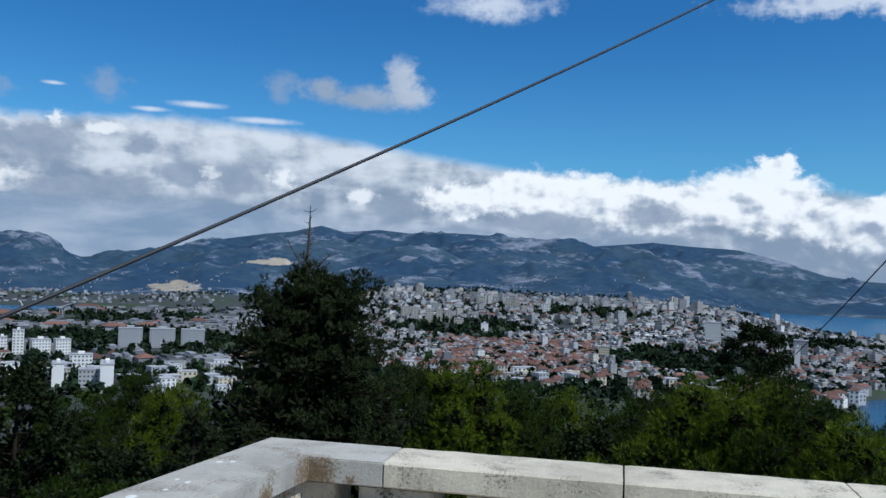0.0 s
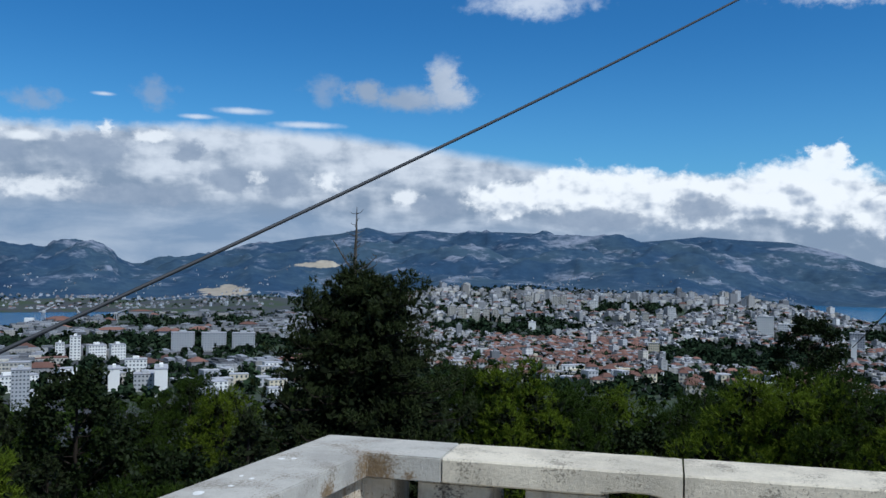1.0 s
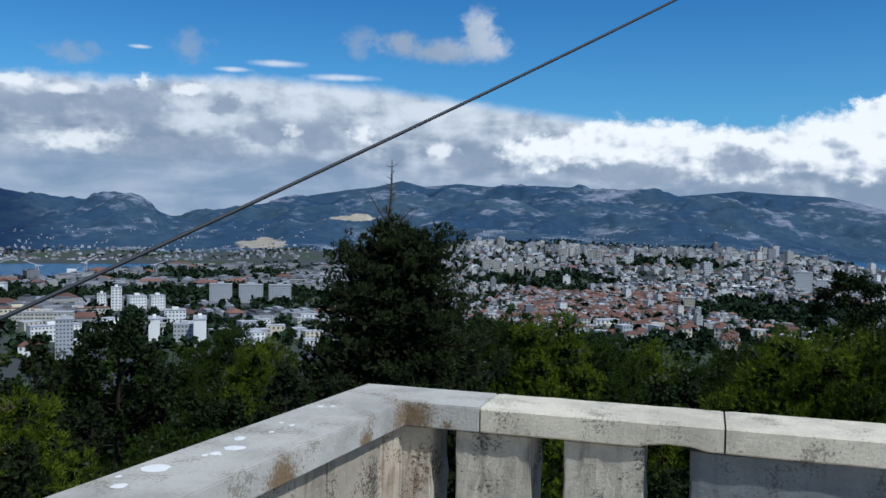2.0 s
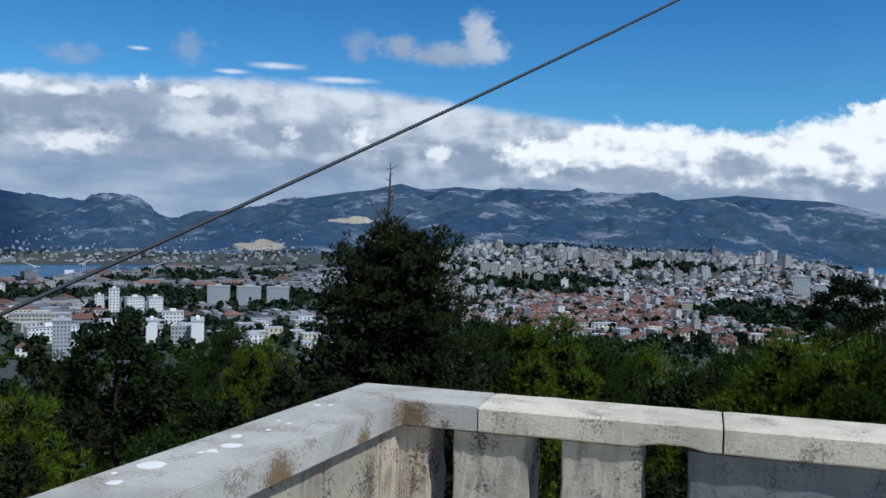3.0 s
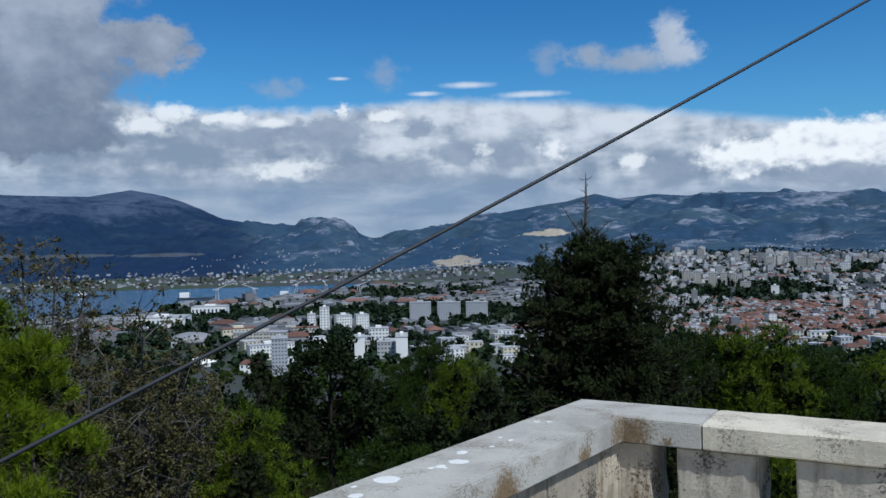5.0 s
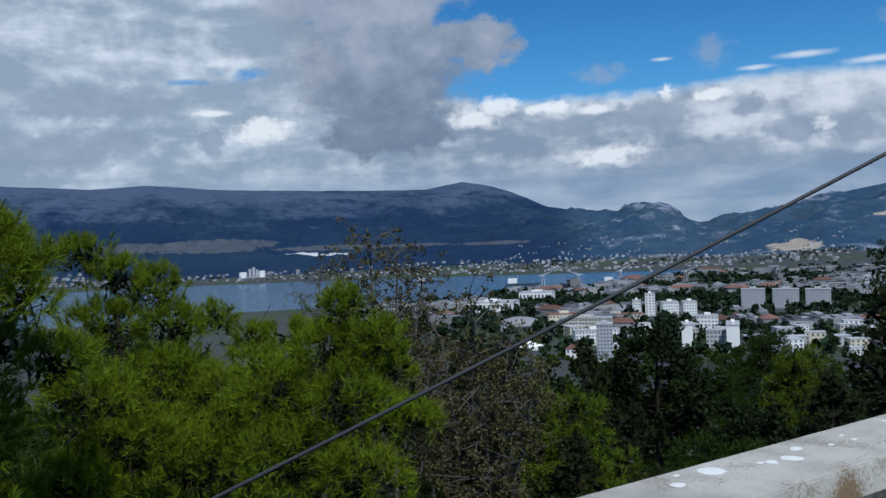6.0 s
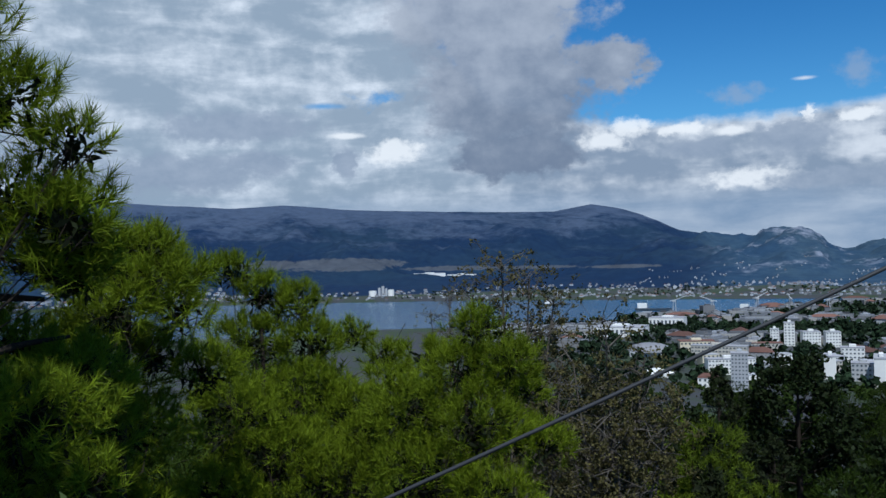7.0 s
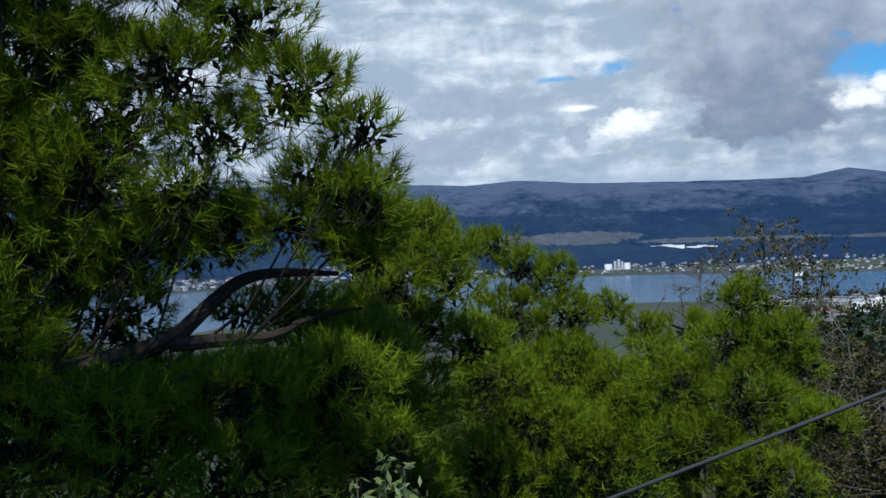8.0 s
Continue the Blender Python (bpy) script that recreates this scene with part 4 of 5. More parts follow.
# the big dark conifer with the dead leader, just beyond the corner
def big_conifer():
    bx, by = -3.9, 26.7
    root = tagged(new("conifer_tree"), "large dark green conifer with a bare dead leader", "tree")
    prof = ((-10.0, 4.1), (-6.0, 4.0), (-4.0, 3.75), (-2.7, 3.4), (-1.8, 3.0), (-0.6, 2.5), (0.25, 2.1), (0.8, 1.6), (1.2, 0.8), (1.5, 0.25))
    zs, ws = [p[0] for p in prof], [p[1] for p in prof]
    bm = limb_mesh((bx, by, gz(bx, by)), [], 0.3, top=(-4.1, 26.66, 1.5))
    tube(bm, [(bx, by, -3.0), (bx + 0.9, by - 0.2, -0.6), (bx + 1.25, by - 0.3, 1.15)], [0.14, 0.07, 0.02], 6)
    tube(bm, [(bx, by, -3.2), (bx - 1.2, by - 0.3, -1.0), (bx - 1.45, by - 0.4, 0.65)], [0.13, 0.06, 0.02], 6)
    pads = []
    whorl = -9.5
    while whorl < 1.1:            # whorls of boughs that sag and turn up again at the tip
        for k in range(9):
            z = whorl + rng.uniform(-0.2, 0.2)
            a = k * math.tau / 9 + rng.uniform(-0.3, 0.3) + whorl * 3.1
            reach = float(np.interp(z, zs, ws)) * rng.uniform(0.78, 1.1)
            way = Vector((math.cos(a), math.sin(a), 0))
            cross = Vector((-way.y, way.x, 0))
            o = Vector((bx, by, z - 0.12 * reach))
            pts = [o, o + way * reach * 0.5 + Vector((0, 0, 0.02 * reach)), o + way * reach * 0.85 + Vector((0, 0, 0.06 * reach)), o + way * reach + Vector((0, 0, 0.16 * reach))]
            tube(bm, pts, [0.05, 0.035, 0.02, 0.008], 4)
            for s in (0.55, 0.74, 0.9, 1.0):
                q = o + way * reach * s + Vector((0, 0, 0.16 * reach * s * s))
                fan = reach * 0.22 * (1.15 - s)
                for side in ((-1, 1) if s < 0.9 else (0,)):
                    e = q + cross * side * fan * rng.uniform(0.6, 1.3) + Vector((0, 0, rng.uniform(-0.08, 0.1)))
                    pads.append((e.x, e.y, e.z, rng.uniform(0.17, 0.29) * (1.0 if s < 0.95 else 0.85)))
        whorl += 0.46
    for dx, z, n in ((-0.2, 1.5, 7), (0.1, 1.2, 8), (1.25, 1.2, 9), (1.0, 0.8, 7), (1.6, 0.9, 6), (-1.45, 0.75, 8), (-1.6, 0.3, 6), (1.95, 1.05, 3), (-0.55, 1.25, 4), (0.6, 0.9, 6)):
        for _ in range(n):        # the ragged heads of the main stem and its rivals
            pads.append((bx + dx + rng.normal() * 0.2, by - 0.3 + rng.normal() * 0.2, z + rng.normal() * 0.17, rng.uniform(0.12, 0.2)))
    part("trunk", bm, BARK, root)
    bm = bmesh.new()
    tube(bm, [(-4.13, 26.66, 0.8), (-4.13, 26.66, 1.9), (-4.1, 26.66, 2.7), (-4.1, 26.66, 3.45)], [0.08, 0.055, 0.035, 0.01], 6)
    for _ in range(40):
        z = rng.uniform(1.5, 3.25)
        a, ln = rng.uniform(0, math.tau), rng.uniform(0.12, 0.42) * (1.15 - 0.25 * (z - 1.5))
        d = Vector((math.cos(a), math.sin(a), rng.uniform(-0.1, 0.5)))
        o = Vector((-4.11, 26.66, z))
        tube(bm, [o, o + d * ln * 0.6, o + d * ln + Vector((0, 0, 0.05))], [0.014, 0.009, 0.004], 4)
    for dx, dz in ((-0.62, 0.9), (-0.4, 0.55), (0.75, 0.55), (0.7, 0.25)):
        o = Vector((-4.12, 26.66, 1.45))
        e = o + Vector((dx, -0.2, dz))
        tube(bm, [o, o.lerp(e, 0.5) + Vector((0, 0, -0.07)), e], [0.035, 0.022, 0.006], 5)
        for _ in range(7):
            b = o.lerp(e, rng.uniform(0.4, 1.0))
            f = b + Vector((rng.uniform(-0.18, 0.18), rng.uniform(-0.15, 0.15), rng.uniform(0.02, 0.25)))
            tube(bm, [b, f], [0.01, 0.003], 4)
    part("dead_leader", bm, DEADWOOD, root, "bare grey dead leader with side twigs")
    v = needles([p[:3] for p in pads], [p[3] for p in pads], 210, 0.14, 10, 0.028, 0.6, 0.7, 0.55, 0.55, 0.7)
    mesh_part("crown", quick_mesh("crown", v, 3, [FIR]), root)
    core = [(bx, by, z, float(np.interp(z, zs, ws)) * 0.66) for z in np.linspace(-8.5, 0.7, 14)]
    # shade round the stem, built as near-black leaf cards
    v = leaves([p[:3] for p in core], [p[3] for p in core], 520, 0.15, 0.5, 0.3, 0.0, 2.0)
    mesh_part("inner_foliage", quick_mesh("inner_foliage", v, 4, [CROWN_SHADE]), root)


big_conifer()

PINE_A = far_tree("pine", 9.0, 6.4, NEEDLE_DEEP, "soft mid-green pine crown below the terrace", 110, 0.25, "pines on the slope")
PINE_B = far_tree("pine", 9.0, 5.6, NEEDLE_FAR, "soft yellow-green pine crown below the terrace", 130, 0.23, "pines on the slope")
FIR_A = far_tree("fir", 9.0, 5.0, FIR, "dark narrow conifer on the slope", 150, 0.17, "conifers on the slope")
OAK_A = far_tree("oak", 9.0, 6.4, LEAF_DARK, "dark green rounded open-crowned tree on the slope", 420, 0.17, "dark trees on the slope")
used = set()
STAND = [
    (PINE_A, -0.9, 34.0, -1.5), (PINE_B, 0.9, 33.4, -1.45), (PINE_A, 2.4, 34.8, -2.5), (PINE_A, 3.7, 39.6, -3.1), (PINE_B, 6.2, 43.3, -3.7), (PINE_A, 8.0, 39.0, -3.7), (PINE_A, 10.8, 44.5, -3.7), (OAK_A, 13.4, 48.0, -4.0),
    (PINE_B, 8.5, 28.6, -1.2), (PINE_B, 9.6, 27.0, -1.2), (PINE_A, 11.2, 30.2, -1.1), (PINE_A, 10.8, 26.4, -1.2), (PINE_B, 11.2, 23.6, -1.6), (PINE_A, 12.9, 25.6, -1.9), (PINE_A, 11.7, 20.6, -2.3), (OAK_A, 20.2, 56.5, -0.7),
    (OAK_A, 6.0, 36.0, -4.4), (PINE_B, 4.8, 30.0, -4.3), (OAK_A, 6.6, 27.0, -4.0), (PINE_A, 2.3, 27.5, -4.2), (PINE_B, 0.9, 25.0, -3.6), (OAK_A, 9.5, 33.0, -3.6), (PINE_B, 13.8, 34.5, -3.3), (OAK_A, 4.0, 22.0, -4.2), (PINE_A, 8.0, 21.0, -3.8), (PINE_B, 10.8, 18.6, -3.2), (OAK_A, 15.6, 24.0, -3.2),
    (OAK_A, -11.2, 23.4, -1.0), (FIR_A, -12.0, 20.6, -1.3), (OAK_A, -10.9, 16.6, -1.4), (PINE_A, -14.1, 26.2, -2.5), (PINE_A, -11.5, 27.5, -2.6), (PINE_A, -11.0, 32.0, -2.2), (PINE_B, -8.7, 28.5, -2.2), (FIR_A, -4.3, 15.6, -0.9), (OAK_A, -12.9, 17.8, -1.1),
    (OAK_A, -7.6, 21.0, -2.6), (FIR_A, -9.2, 18.0, -2.3), (PINE_A, -6.4, 16.0, -2.2), (PINE_A, -10.6, 13.0, -2.0), (FIR_A, -7.9, 13.2, -1.9), (OAK_A, -3.6, 20.0, -3.0), (PINE_B, -8.9, 14.3, -1.1), (PINE_B, -13.8, 15.2, -1.6), (PINE_A, -15.4, 13.2, -1.0), (OAK_A, -16.4, 19.6, -2.2), (PINE_A, -17.8, 15.8, -1.4), (PINE_A, -15.6, 9.4, 0.2), (PINE_B, -12.4, 8.0, 0.5), (PINE_A, -13.6, 4.6, 0.8), (PINE_A, -11.0, 0.5, 0.6), (OAK_A, -9.8, -2.2, 1.0), (PINE_A, -10.4, 4.2, 0.3), (FIR_A, -19.0, 22.8, -3.0), (OAK_A, -6.0, 9.6, -2.6), (OAK_A, -4.4, 12.0, -2.8), (PINE_A, -2.2, 16.0, -3.4), (OAK_A, 0.6, 18.0, -3.8),
]
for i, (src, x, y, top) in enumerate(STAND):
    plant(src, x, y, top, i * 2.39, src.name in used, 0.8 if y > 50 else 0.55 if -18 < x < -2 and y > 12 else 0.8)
    used.add(src.name)


# thin, half-bare trees on the slope
def bare_tree(name, base, tips, label, leaf_per, spread=0.5):
    root = tagged(new(name), label, "tree")
    bm = bmesh.new()
    base = Vector(base)
    pads = []
    for t in tips:
        t = Vector(t)
        k = base.lerp(t, 0.5)
        k.x, k.y = base.x * 0.8 + t.x * 0.2, base.y * 0.8 + t.y * 0.2
        pts = [base, k, k.lerp(t, 0.5) + Vector((rng.normal() * 0.05, rng.normal() * 0.05, 0)), t]
        tube(bm, pts, [0.09, 0.05, 0.025, 0.008], 6)
        for _ in range(38):
            s = rng.uniform(0.3, 1.0)
            o = k.lerp(t, s)
            e = o + Vector((rng.normal() * spread * 0.42, rng.normal() * spread * 0.42, rng.uniform(-0.05, spread * 0.6)))
            m = o.lerp(e, 0.5) + Vector(rng.normal(size=3)) * 0.03
            tube(bm, [o, m, e], [0.012, 0.007, 0.003], 4)
            for _ in range(3):
                f = e.lerp(o, rng.uniform(0, 0.6)) + Vector(rng.normal(size=3)) * 0.16
                tube(bm, [o.lerp(e, rng.uniform(0.4, 1)), f], [0.005, 0.002], 3)
                pads.append((f.x, f.y, f.z, 0.08))
    part("trunk", bm, DEADWOOD, root, "grey branching stems and twigs")
    v = leaves([p[:3] for p in pads], [p[3] for p in pads], leaf_per * 2.0, 0.03, 1.0, 0.2, 0.0, 1.6)
    mesh_part("crown", quick_mesh("crown", v, 4, [LEAF_DRY]), root, "sparse brownish leaves")


bare_tree("withered_tree", (-8.3, 8.9, gz(-8.3, 8.9)), ((-8.36, 8.67, 1.65), (-8.05, 8.9, 1.35), (-8.75, 8.5, 1.1), (-7.8, 9.1, 1.0), (-8.5, 9.0, 0.6), (-7.6, 9.0, 0.3)), "thin withered tree with sparse brown leaves", 1700)
bare_tree("withered_tree", (-6.7, 8.9, gz(-6.7, 8.9)), ((-6.68, 8.73, 0.65), (-6.3, 9.0, 0.35), (-7.1, 8.6, 0.3), (-6.9, 8.9, -0.1), (-6.1, 9.2, -0.3), (-6.5, 8.6, -0.5)), "grey-brown half-bare bushy tree", 1800, 0.7)
bare_tree("withered_tree", (-13.9, 12.9, gz(-13.9, 12.9)), ((-13.94, 12.93, 0.9), (-13.6, 13.1, 0.6), (-14.3, 12.7, 0.5)), "small bare tree with dead twigs", 200)
bare_tree("withered_tree", (-8.8, 10.7, gz(-8.8, 10.7)), ((-8.83, 10.66, -0.4), (-8.4, 10.9, -0.8), (-9.2, 10.5, -0.7), (-8.0, 11.2, -1.0), (-7.4, 10.6, -1.0)), "grey-brown half-bare bushy tree", 1800, 0.8)

# low shrub against the terrace wall
shrub = tagged(new("shrub"), "small pale green leafy shrub below the terrace edge", "shrub")
bm = bmesh.new()
tips = []
for i in range(7):
    o = Vector((-3.24 + rng.normal() * 0.05, 0.93 + rng.normal() * 0.05, ground_at(-3.24, 0.93) - 0.1))
    e = Vector((-3.24 + rng.normal() * 0.09, 0.95 + rng.normal() * 0.10, 0.55 + rng.uniform(0, 0.26)))
    tube(bm, [o, o.lerp(e, 0.6) + Vector((0.03, 0, 0)), e], [0.012, 0.008, 0.003], 5)
    tips += [(o.lerp(e, s).x, o.lerp(e, s).y, o.lerp(e, s).z, 0.045) for s in np.linspace(0.8, 1.0, 9)]
part("stems", bm, DEADWOOD, shrub)
mesh_part("foliage", quick_mesh("foliage", leaves([p[:3] for p in tips], [p[3] for p in tips], 5200, 0.022, 1.0, 0.5, 0.0, 3.0), 4, [SHRUB_LEAF]), shrub)

# ---- the town ----
def facade_material(name, colours, rough=0.85, glazing=0.42):
    """Rendered walls in a range of paints, pale or darkened for cloud shade, with rows of windows, seen from a
    kilometre and more.
    """
    m = bpy.data.materials.new(name)
    m.use_nodes = True
    tr = m.node_tree
    b = tr.nodes["Principled BSDF"]
    b.inputs["Roughness"].default_value = rough
    rnd_i = Val(tr, tr.nodes.new("ShaderNodeNewGeometry").outputs["Random Per Island"])
    tc = tr.nodes.new("ShaderNodeTexCoord").outputs["Object"]
    s = tr.nodes.new("ShaderNodeSeparateXYZ")
    tr.links.new(tc, s.inputs[0])
    x, y, z = (Val(tr, s.outputs[i]) for i in range(3))
    c = ramp_of(tr, rnd_i, [(i / max(1, len(colours) - 1), q) for i, q in enumerate(colours)])
    u = ((x * 0.71 + y * 0.70 + rnd_i * 9.0) / 3.6).op("FRACT")
    v = ((z + rnd_i * 3.0) / 3.0).op("FRACT")
    win = u.step(0.35, 0.42) * v.step(0.38, 0.46)
    stain = noise_of(tr, tc, 0.08, 4, 0.6)
    c = mix_colour(tr, win * glazing, c, (0.09, 0.10, 0.12))
    c = mix_colour(tr, stain.step(0.4, 0.75) * 0.35, c, (0.24, 0.22, 0.2))
    tr.links.new(c, b.inputs["Base Color"])
    return m


WALLS = facade_material("town_walls", ((0.46, 0.46, 0.44), (0.14, 0.15, 0.16), (0.74, 0.74, 0.72), (0.22, 0.21, 0.19), (0.30, 0.32, 0.34), (0.58, 0.54, 0.45), (0.10, 0.11, 0.12), (0.70, 0.71, 0.71)))
# darker copies of town walls and roofs: cloud shade over the port, as colour
PORT_WALLS_SHADED = facade_material("port_walls_shaded", ((0.26, 0.27, 0.28), (0.10, 0.11, 0.12), (0.46, 0.47, 0.47), (0.16, 0.16, 0.16), (0.20, 0.22, 0.24), (0.36, 0.34, 0.30), (0.08, 0.09, 0.10), (0.50, 0.51, 0.52)))
PORT_ROOF_SHADED = material("port_roofs_shaded", (0.15, 0.155, 0.165), 0.9, 0.25, 0.02, 0.3, 0, island=0.75)
FLAT_ROOF = material("flat_roofs", (0.25, 0.25, 0.26), 0.9, 0.25, 0.02, 0.3, 0, island=0.7)
TILES = material("clay_tile_roofs", (0.14, 0.072, 0.054), 0.9, 0.25, 0.02, 0.4, 0, island=0.45)
WHITE_WALL = material("white_render", (0.74, 0.73, 0.69), 0.85, 0.08, 0.05, 0.6, 0)
GREY_WALL = material("grey_render", (0.40, 0.41, 0.42), 0.85, 0.12, 0.05, 0.6, 0)
CREAM_WALL = material("cream_render", (0.62, 0.55, 0.40), 0.85, 0.1, 0.05, 0.6, 0)
PANE = material("dark_glazing", (0.06, 0.075, 0.09), 0.3, 0.2, 0.05, 0.6, 0, spec=0.5)
SHEET = material("grey_sheet_roof", (0.22, 0.22, 0.23), 0.6, 0.2, 0.03, 0.4, 0)
VILLAGE_WALL = material("village_render", (0.30, 0.32, 0.34), 0.85, 0.1, 0.05, 0.6, 0, island=0.6)
VILLAGE_ROOF = material("village_roofs", (0.22, 0.21, 0.21), 0.9, 0.2, 0.05, 0.6, 0, island=0.6)
FOREST = material("hillside_forest", (0.022, 0.036, 0.007), 0.9, 0.35, 0.03, 0.3, 0, island=0.6, translucent=0.15, spec=0.05)
GREEN = material("town_trees", (0.016, 0.028, 0.014), 0.95, 0.35, 0.02, 0.2, 0, island=0.5, spec=0.05)


def index_mesh(name, verts, faces, mats, index):
    me = bpy.data.meshes.new(name)
    verts, faces = np.asarray(verts, np.float32).reshape(-1, 3), np.asarray(faces, np.int32)
    me.vertices.add(len(verts))
    me.vertices.foreach_set("co", verts.ravel())
    me.loops.add(faces.size)
    me.loops.foreach_set("vertex_index", faces.ravel())
    me.polygons.add(len(faces))
    me.polygons.foreach_set("loop_start", np.arange(0, faces.size, 4, dtype=np.int32))
    me.polygons.foreach_set("material_index", np.asarray(index, np.int32))
    me.update(calc_edges=True)
    me.shade_flat()
    for m in mats:
        me.materials.append(m)
    return me


def town(name, label, n, az0, az1, r0, r1, size, tall, tiled, towers=0.0, turn=20.0, keep=None, power=1.0, mats=None):
    """A quarter of many buildings as one object: boxes with flat or hipped roofs."""
    az = rng.uniform(az0, az1, n)
    r = r0 + (r1 - r0) * rng.uniform(0, 1, n) ** power
    g = surface(az, r)
    ok = g > -105.5
    if keep is not None:
        ok &= keep(az, r)
    az, r, g = az[ok], r[ok], g[ok]
    n = len(az)
    x, y = -np.sin(np.radians(az)) * r, np.cos(np.radians(az)) * r
    w, d = rng.uniform(*size, n), rng.uniform(size[0] * 0.75, size[0] * 1.5, n)
    h = rng.uniform(*tall, n)
    tower = rng.uniform(size=n) < towers
    h = np.where(tower, h * rng.uniform(1.6, 2.3, n), h)
    w = np.where(tower, size[0] * 1.3, w)
    red = (rng.uniform(size=n) < tiled) & ~tower
    yaw = np.radians(turn + 90 * rng.integers(0, 2, n) + rng.normal(size=n) * 9 + 18 * np.sin(x / 170) * np.cos(y / 210))
    cs, sn = np.cos(yaw), np.sin(yaw)
    corner = np.array([(-1, -1), (1, -1), (1, 1), (-1, 1)]) / 2
    lx, ly = corner[:, 0] * w[:, None], corner[:, 1] * d[:, None]
    px, py = x[:, None] + lx * cs[:, None] - ly * sn[:, None], y[:, None] + lx * sn[:, None] + ly * cs[:, None]
    low = np.stack([px, py, np.repeat((g - 3)[:, None], 4, 1)], -1)
    high = np.stack([px, py, np.repeat((g + h)[:, None], 4, 1)], -1)
    eave = (high - high.mean(1, keepdims=True)) * np.array([1.06, 1.06, 1]) + high.mean(1, keepdims=True)
    k = np.array([0.42, 0.02])
    tx, ty = lx * k[0], ly * k[1]
    top = np.stack([x[:, None] + tx * cs[:, None] - ty * sn[:, None], y[:, None] + tx * sn[:, None] + ty * cs[:, None], np.repeat((g + h + np.minimum(w, d) * 0.24)[:, None], 4, 1)], -1)
    # flat roofs: a low box set back for lift housing and plant
    hut = (high - high.mean(1, keepdims=True)) * np.array([0.4, 0.5, 1]) + high.mean(1, keepdims=True)
    eave = np.where(red[:, None, None], eave, hut)
    top = np.where(red[:, None, None], top, hut + np.array([0, 0, 2.2]))
    v = np.concatenate([low, high, eave, top], 1)
    f = np.array([(0, 1, 5, 4), (1, 2, 6, 5), (2, 3, 7, 6), (3, 0, 4, 7), (4, 5, 6, 7), (8, 9, 13, 12), (9, 10, 14, 13), (10, 11, 15, 14), (11, 8, 12, 15), (12, 13, 14, 15)])
    faces = (f[None] + 16 * np.arange(n)[:, None, None]).reshape(-1, 4)
    idx = np.stack([np.zeros(n), np.zeros(n), np.zeros(n), np.zeros(n), np.ones(n)] + [np.where(red, 2, 1)] * 5, 1).ravel()
    return tagged(new(name, index_mesh(name, v, faces, mats or [WALLS, FLAT_ROOF, TILES], idx)), label, "buildings", kind="stuff")


def not_park(az, r):
    x, y = -np.sin(np.radians(az)) * r, np.cos(np.radians(az)) * r
    return np.sin(x / 95 + 1.3) * np.cos(y / 120 + 0.4) + 0.35 * np.sin(x / 37) * np.cos(y / 51) < 0.42


def in_belt(az, r):
    return (az > 14) & (az < 33) & (r > 1130) & (r < 1330 - (az - 14) * 4)


CLEAR = ((20.7, 744, 1.2), (23.5, 781, 1.2), (21.7, 770, 1.2), (25.8, 1030, 1.4), (24, 1020, 2.2), (28.6, 681, 1.3), (19.4, 1111, 1.0), (17.6, 1103, 1.0), (15.7, 1098, 1.0), (35.8, 1145, 2.4), (32.9, 1280, 1.6), (31.2, 975, 1.6), (34, 928, 2.0), (33.7, 768, 1.6), (13.0, 1205, 0.8))


def not_belt(az, r):
    free = np.ones(len(az), bool)
    for a, d, half in CLEAR:
        free &= ~((np.abs(az - a) < half) & (r > d - 130) & (r < d + 30))
    return free & ~in_belt(az, r) & not_park(az, r)


town("old_quarter", "dense old town of stone houses under clay tile roofs", 1500, -31, 9, 900, 1400, (7, 15), (4.5, 9), 0.3, 0.02, 15, not_park)
town("red_quarter", "tight quarter of clay tile roofs in the old town", 650, -10, 0, 930, 1290, (8, 17), (4, 7), 0.92, 0.0, 25, not_park)
town("new_quarter", "dense pale apartment blocks climbing a low rise", 1700, -29, 7, 1330, 2260, (9, 24), (5, 10), 0.12, 0.06, 22, not_park)
town("tower_quarter", "pale tower blocks along the top of the rise", 190, -19, 4, 1950, 2300, (12, 24), (8, 15), 0.0, 0.15, 10)
town("port_quarter", "pale blocks, halls and sheds of the northern port quarter, darkened by painted cloud shade", 800, 7, 44, 900, 1880, (14, 48), (5, 11), 0.1, 0.02, 28, not_belt, 1.2, [PORT_WALLS_SHADED, PORT_ROOF_SHADED, TILES])
town("shore_villages", "small pale houses along the far shore", 650, 14, 62, 2150, 2560, (5, 10), (2.5, 4.5), 0.3, 0.02, 12, None, 1.6, mats=[VILLAGE_WALL, VILLAGE_ROOF, TILES])
town("hill_villages", "scattered white houses on the lower slopes", 900, 9, 36, 2420, 3100, (2.8, 5.5), (1.6, 2.6), 0.2, 0.0, 12, lambda a, r: np.sin(a * 1.7 + r / 60) + 0.5 * np.sin(a * 4.1) > 0.45, 1.5, mats=[VILLAGE_WALL, VILLAGE_ROOF, TILES])
town("eastern_villages", "pale houses at the foot of the mountains", 800, -30, 9, 2380, 2900, (2.8, 5.5), (1.6, 2.8), 0.2, 0.0, 12, lambda a, r: np.sin(a * 1.1 + r / 60) + 0.5 * np.sin(a * 3.3) > 0.35, 1.6, mats=[VILLAGE_WALL, VILLAGE_ROOF, TILES])
town("western_villages", "pale houses and works across the bay", 400, 60, 95, 2420, 2800, (8, 20), (3, 7), 0.4, 0.04, 12, mats=[VILLAGE_WALL, VILLAGE_ROOF, TILES])


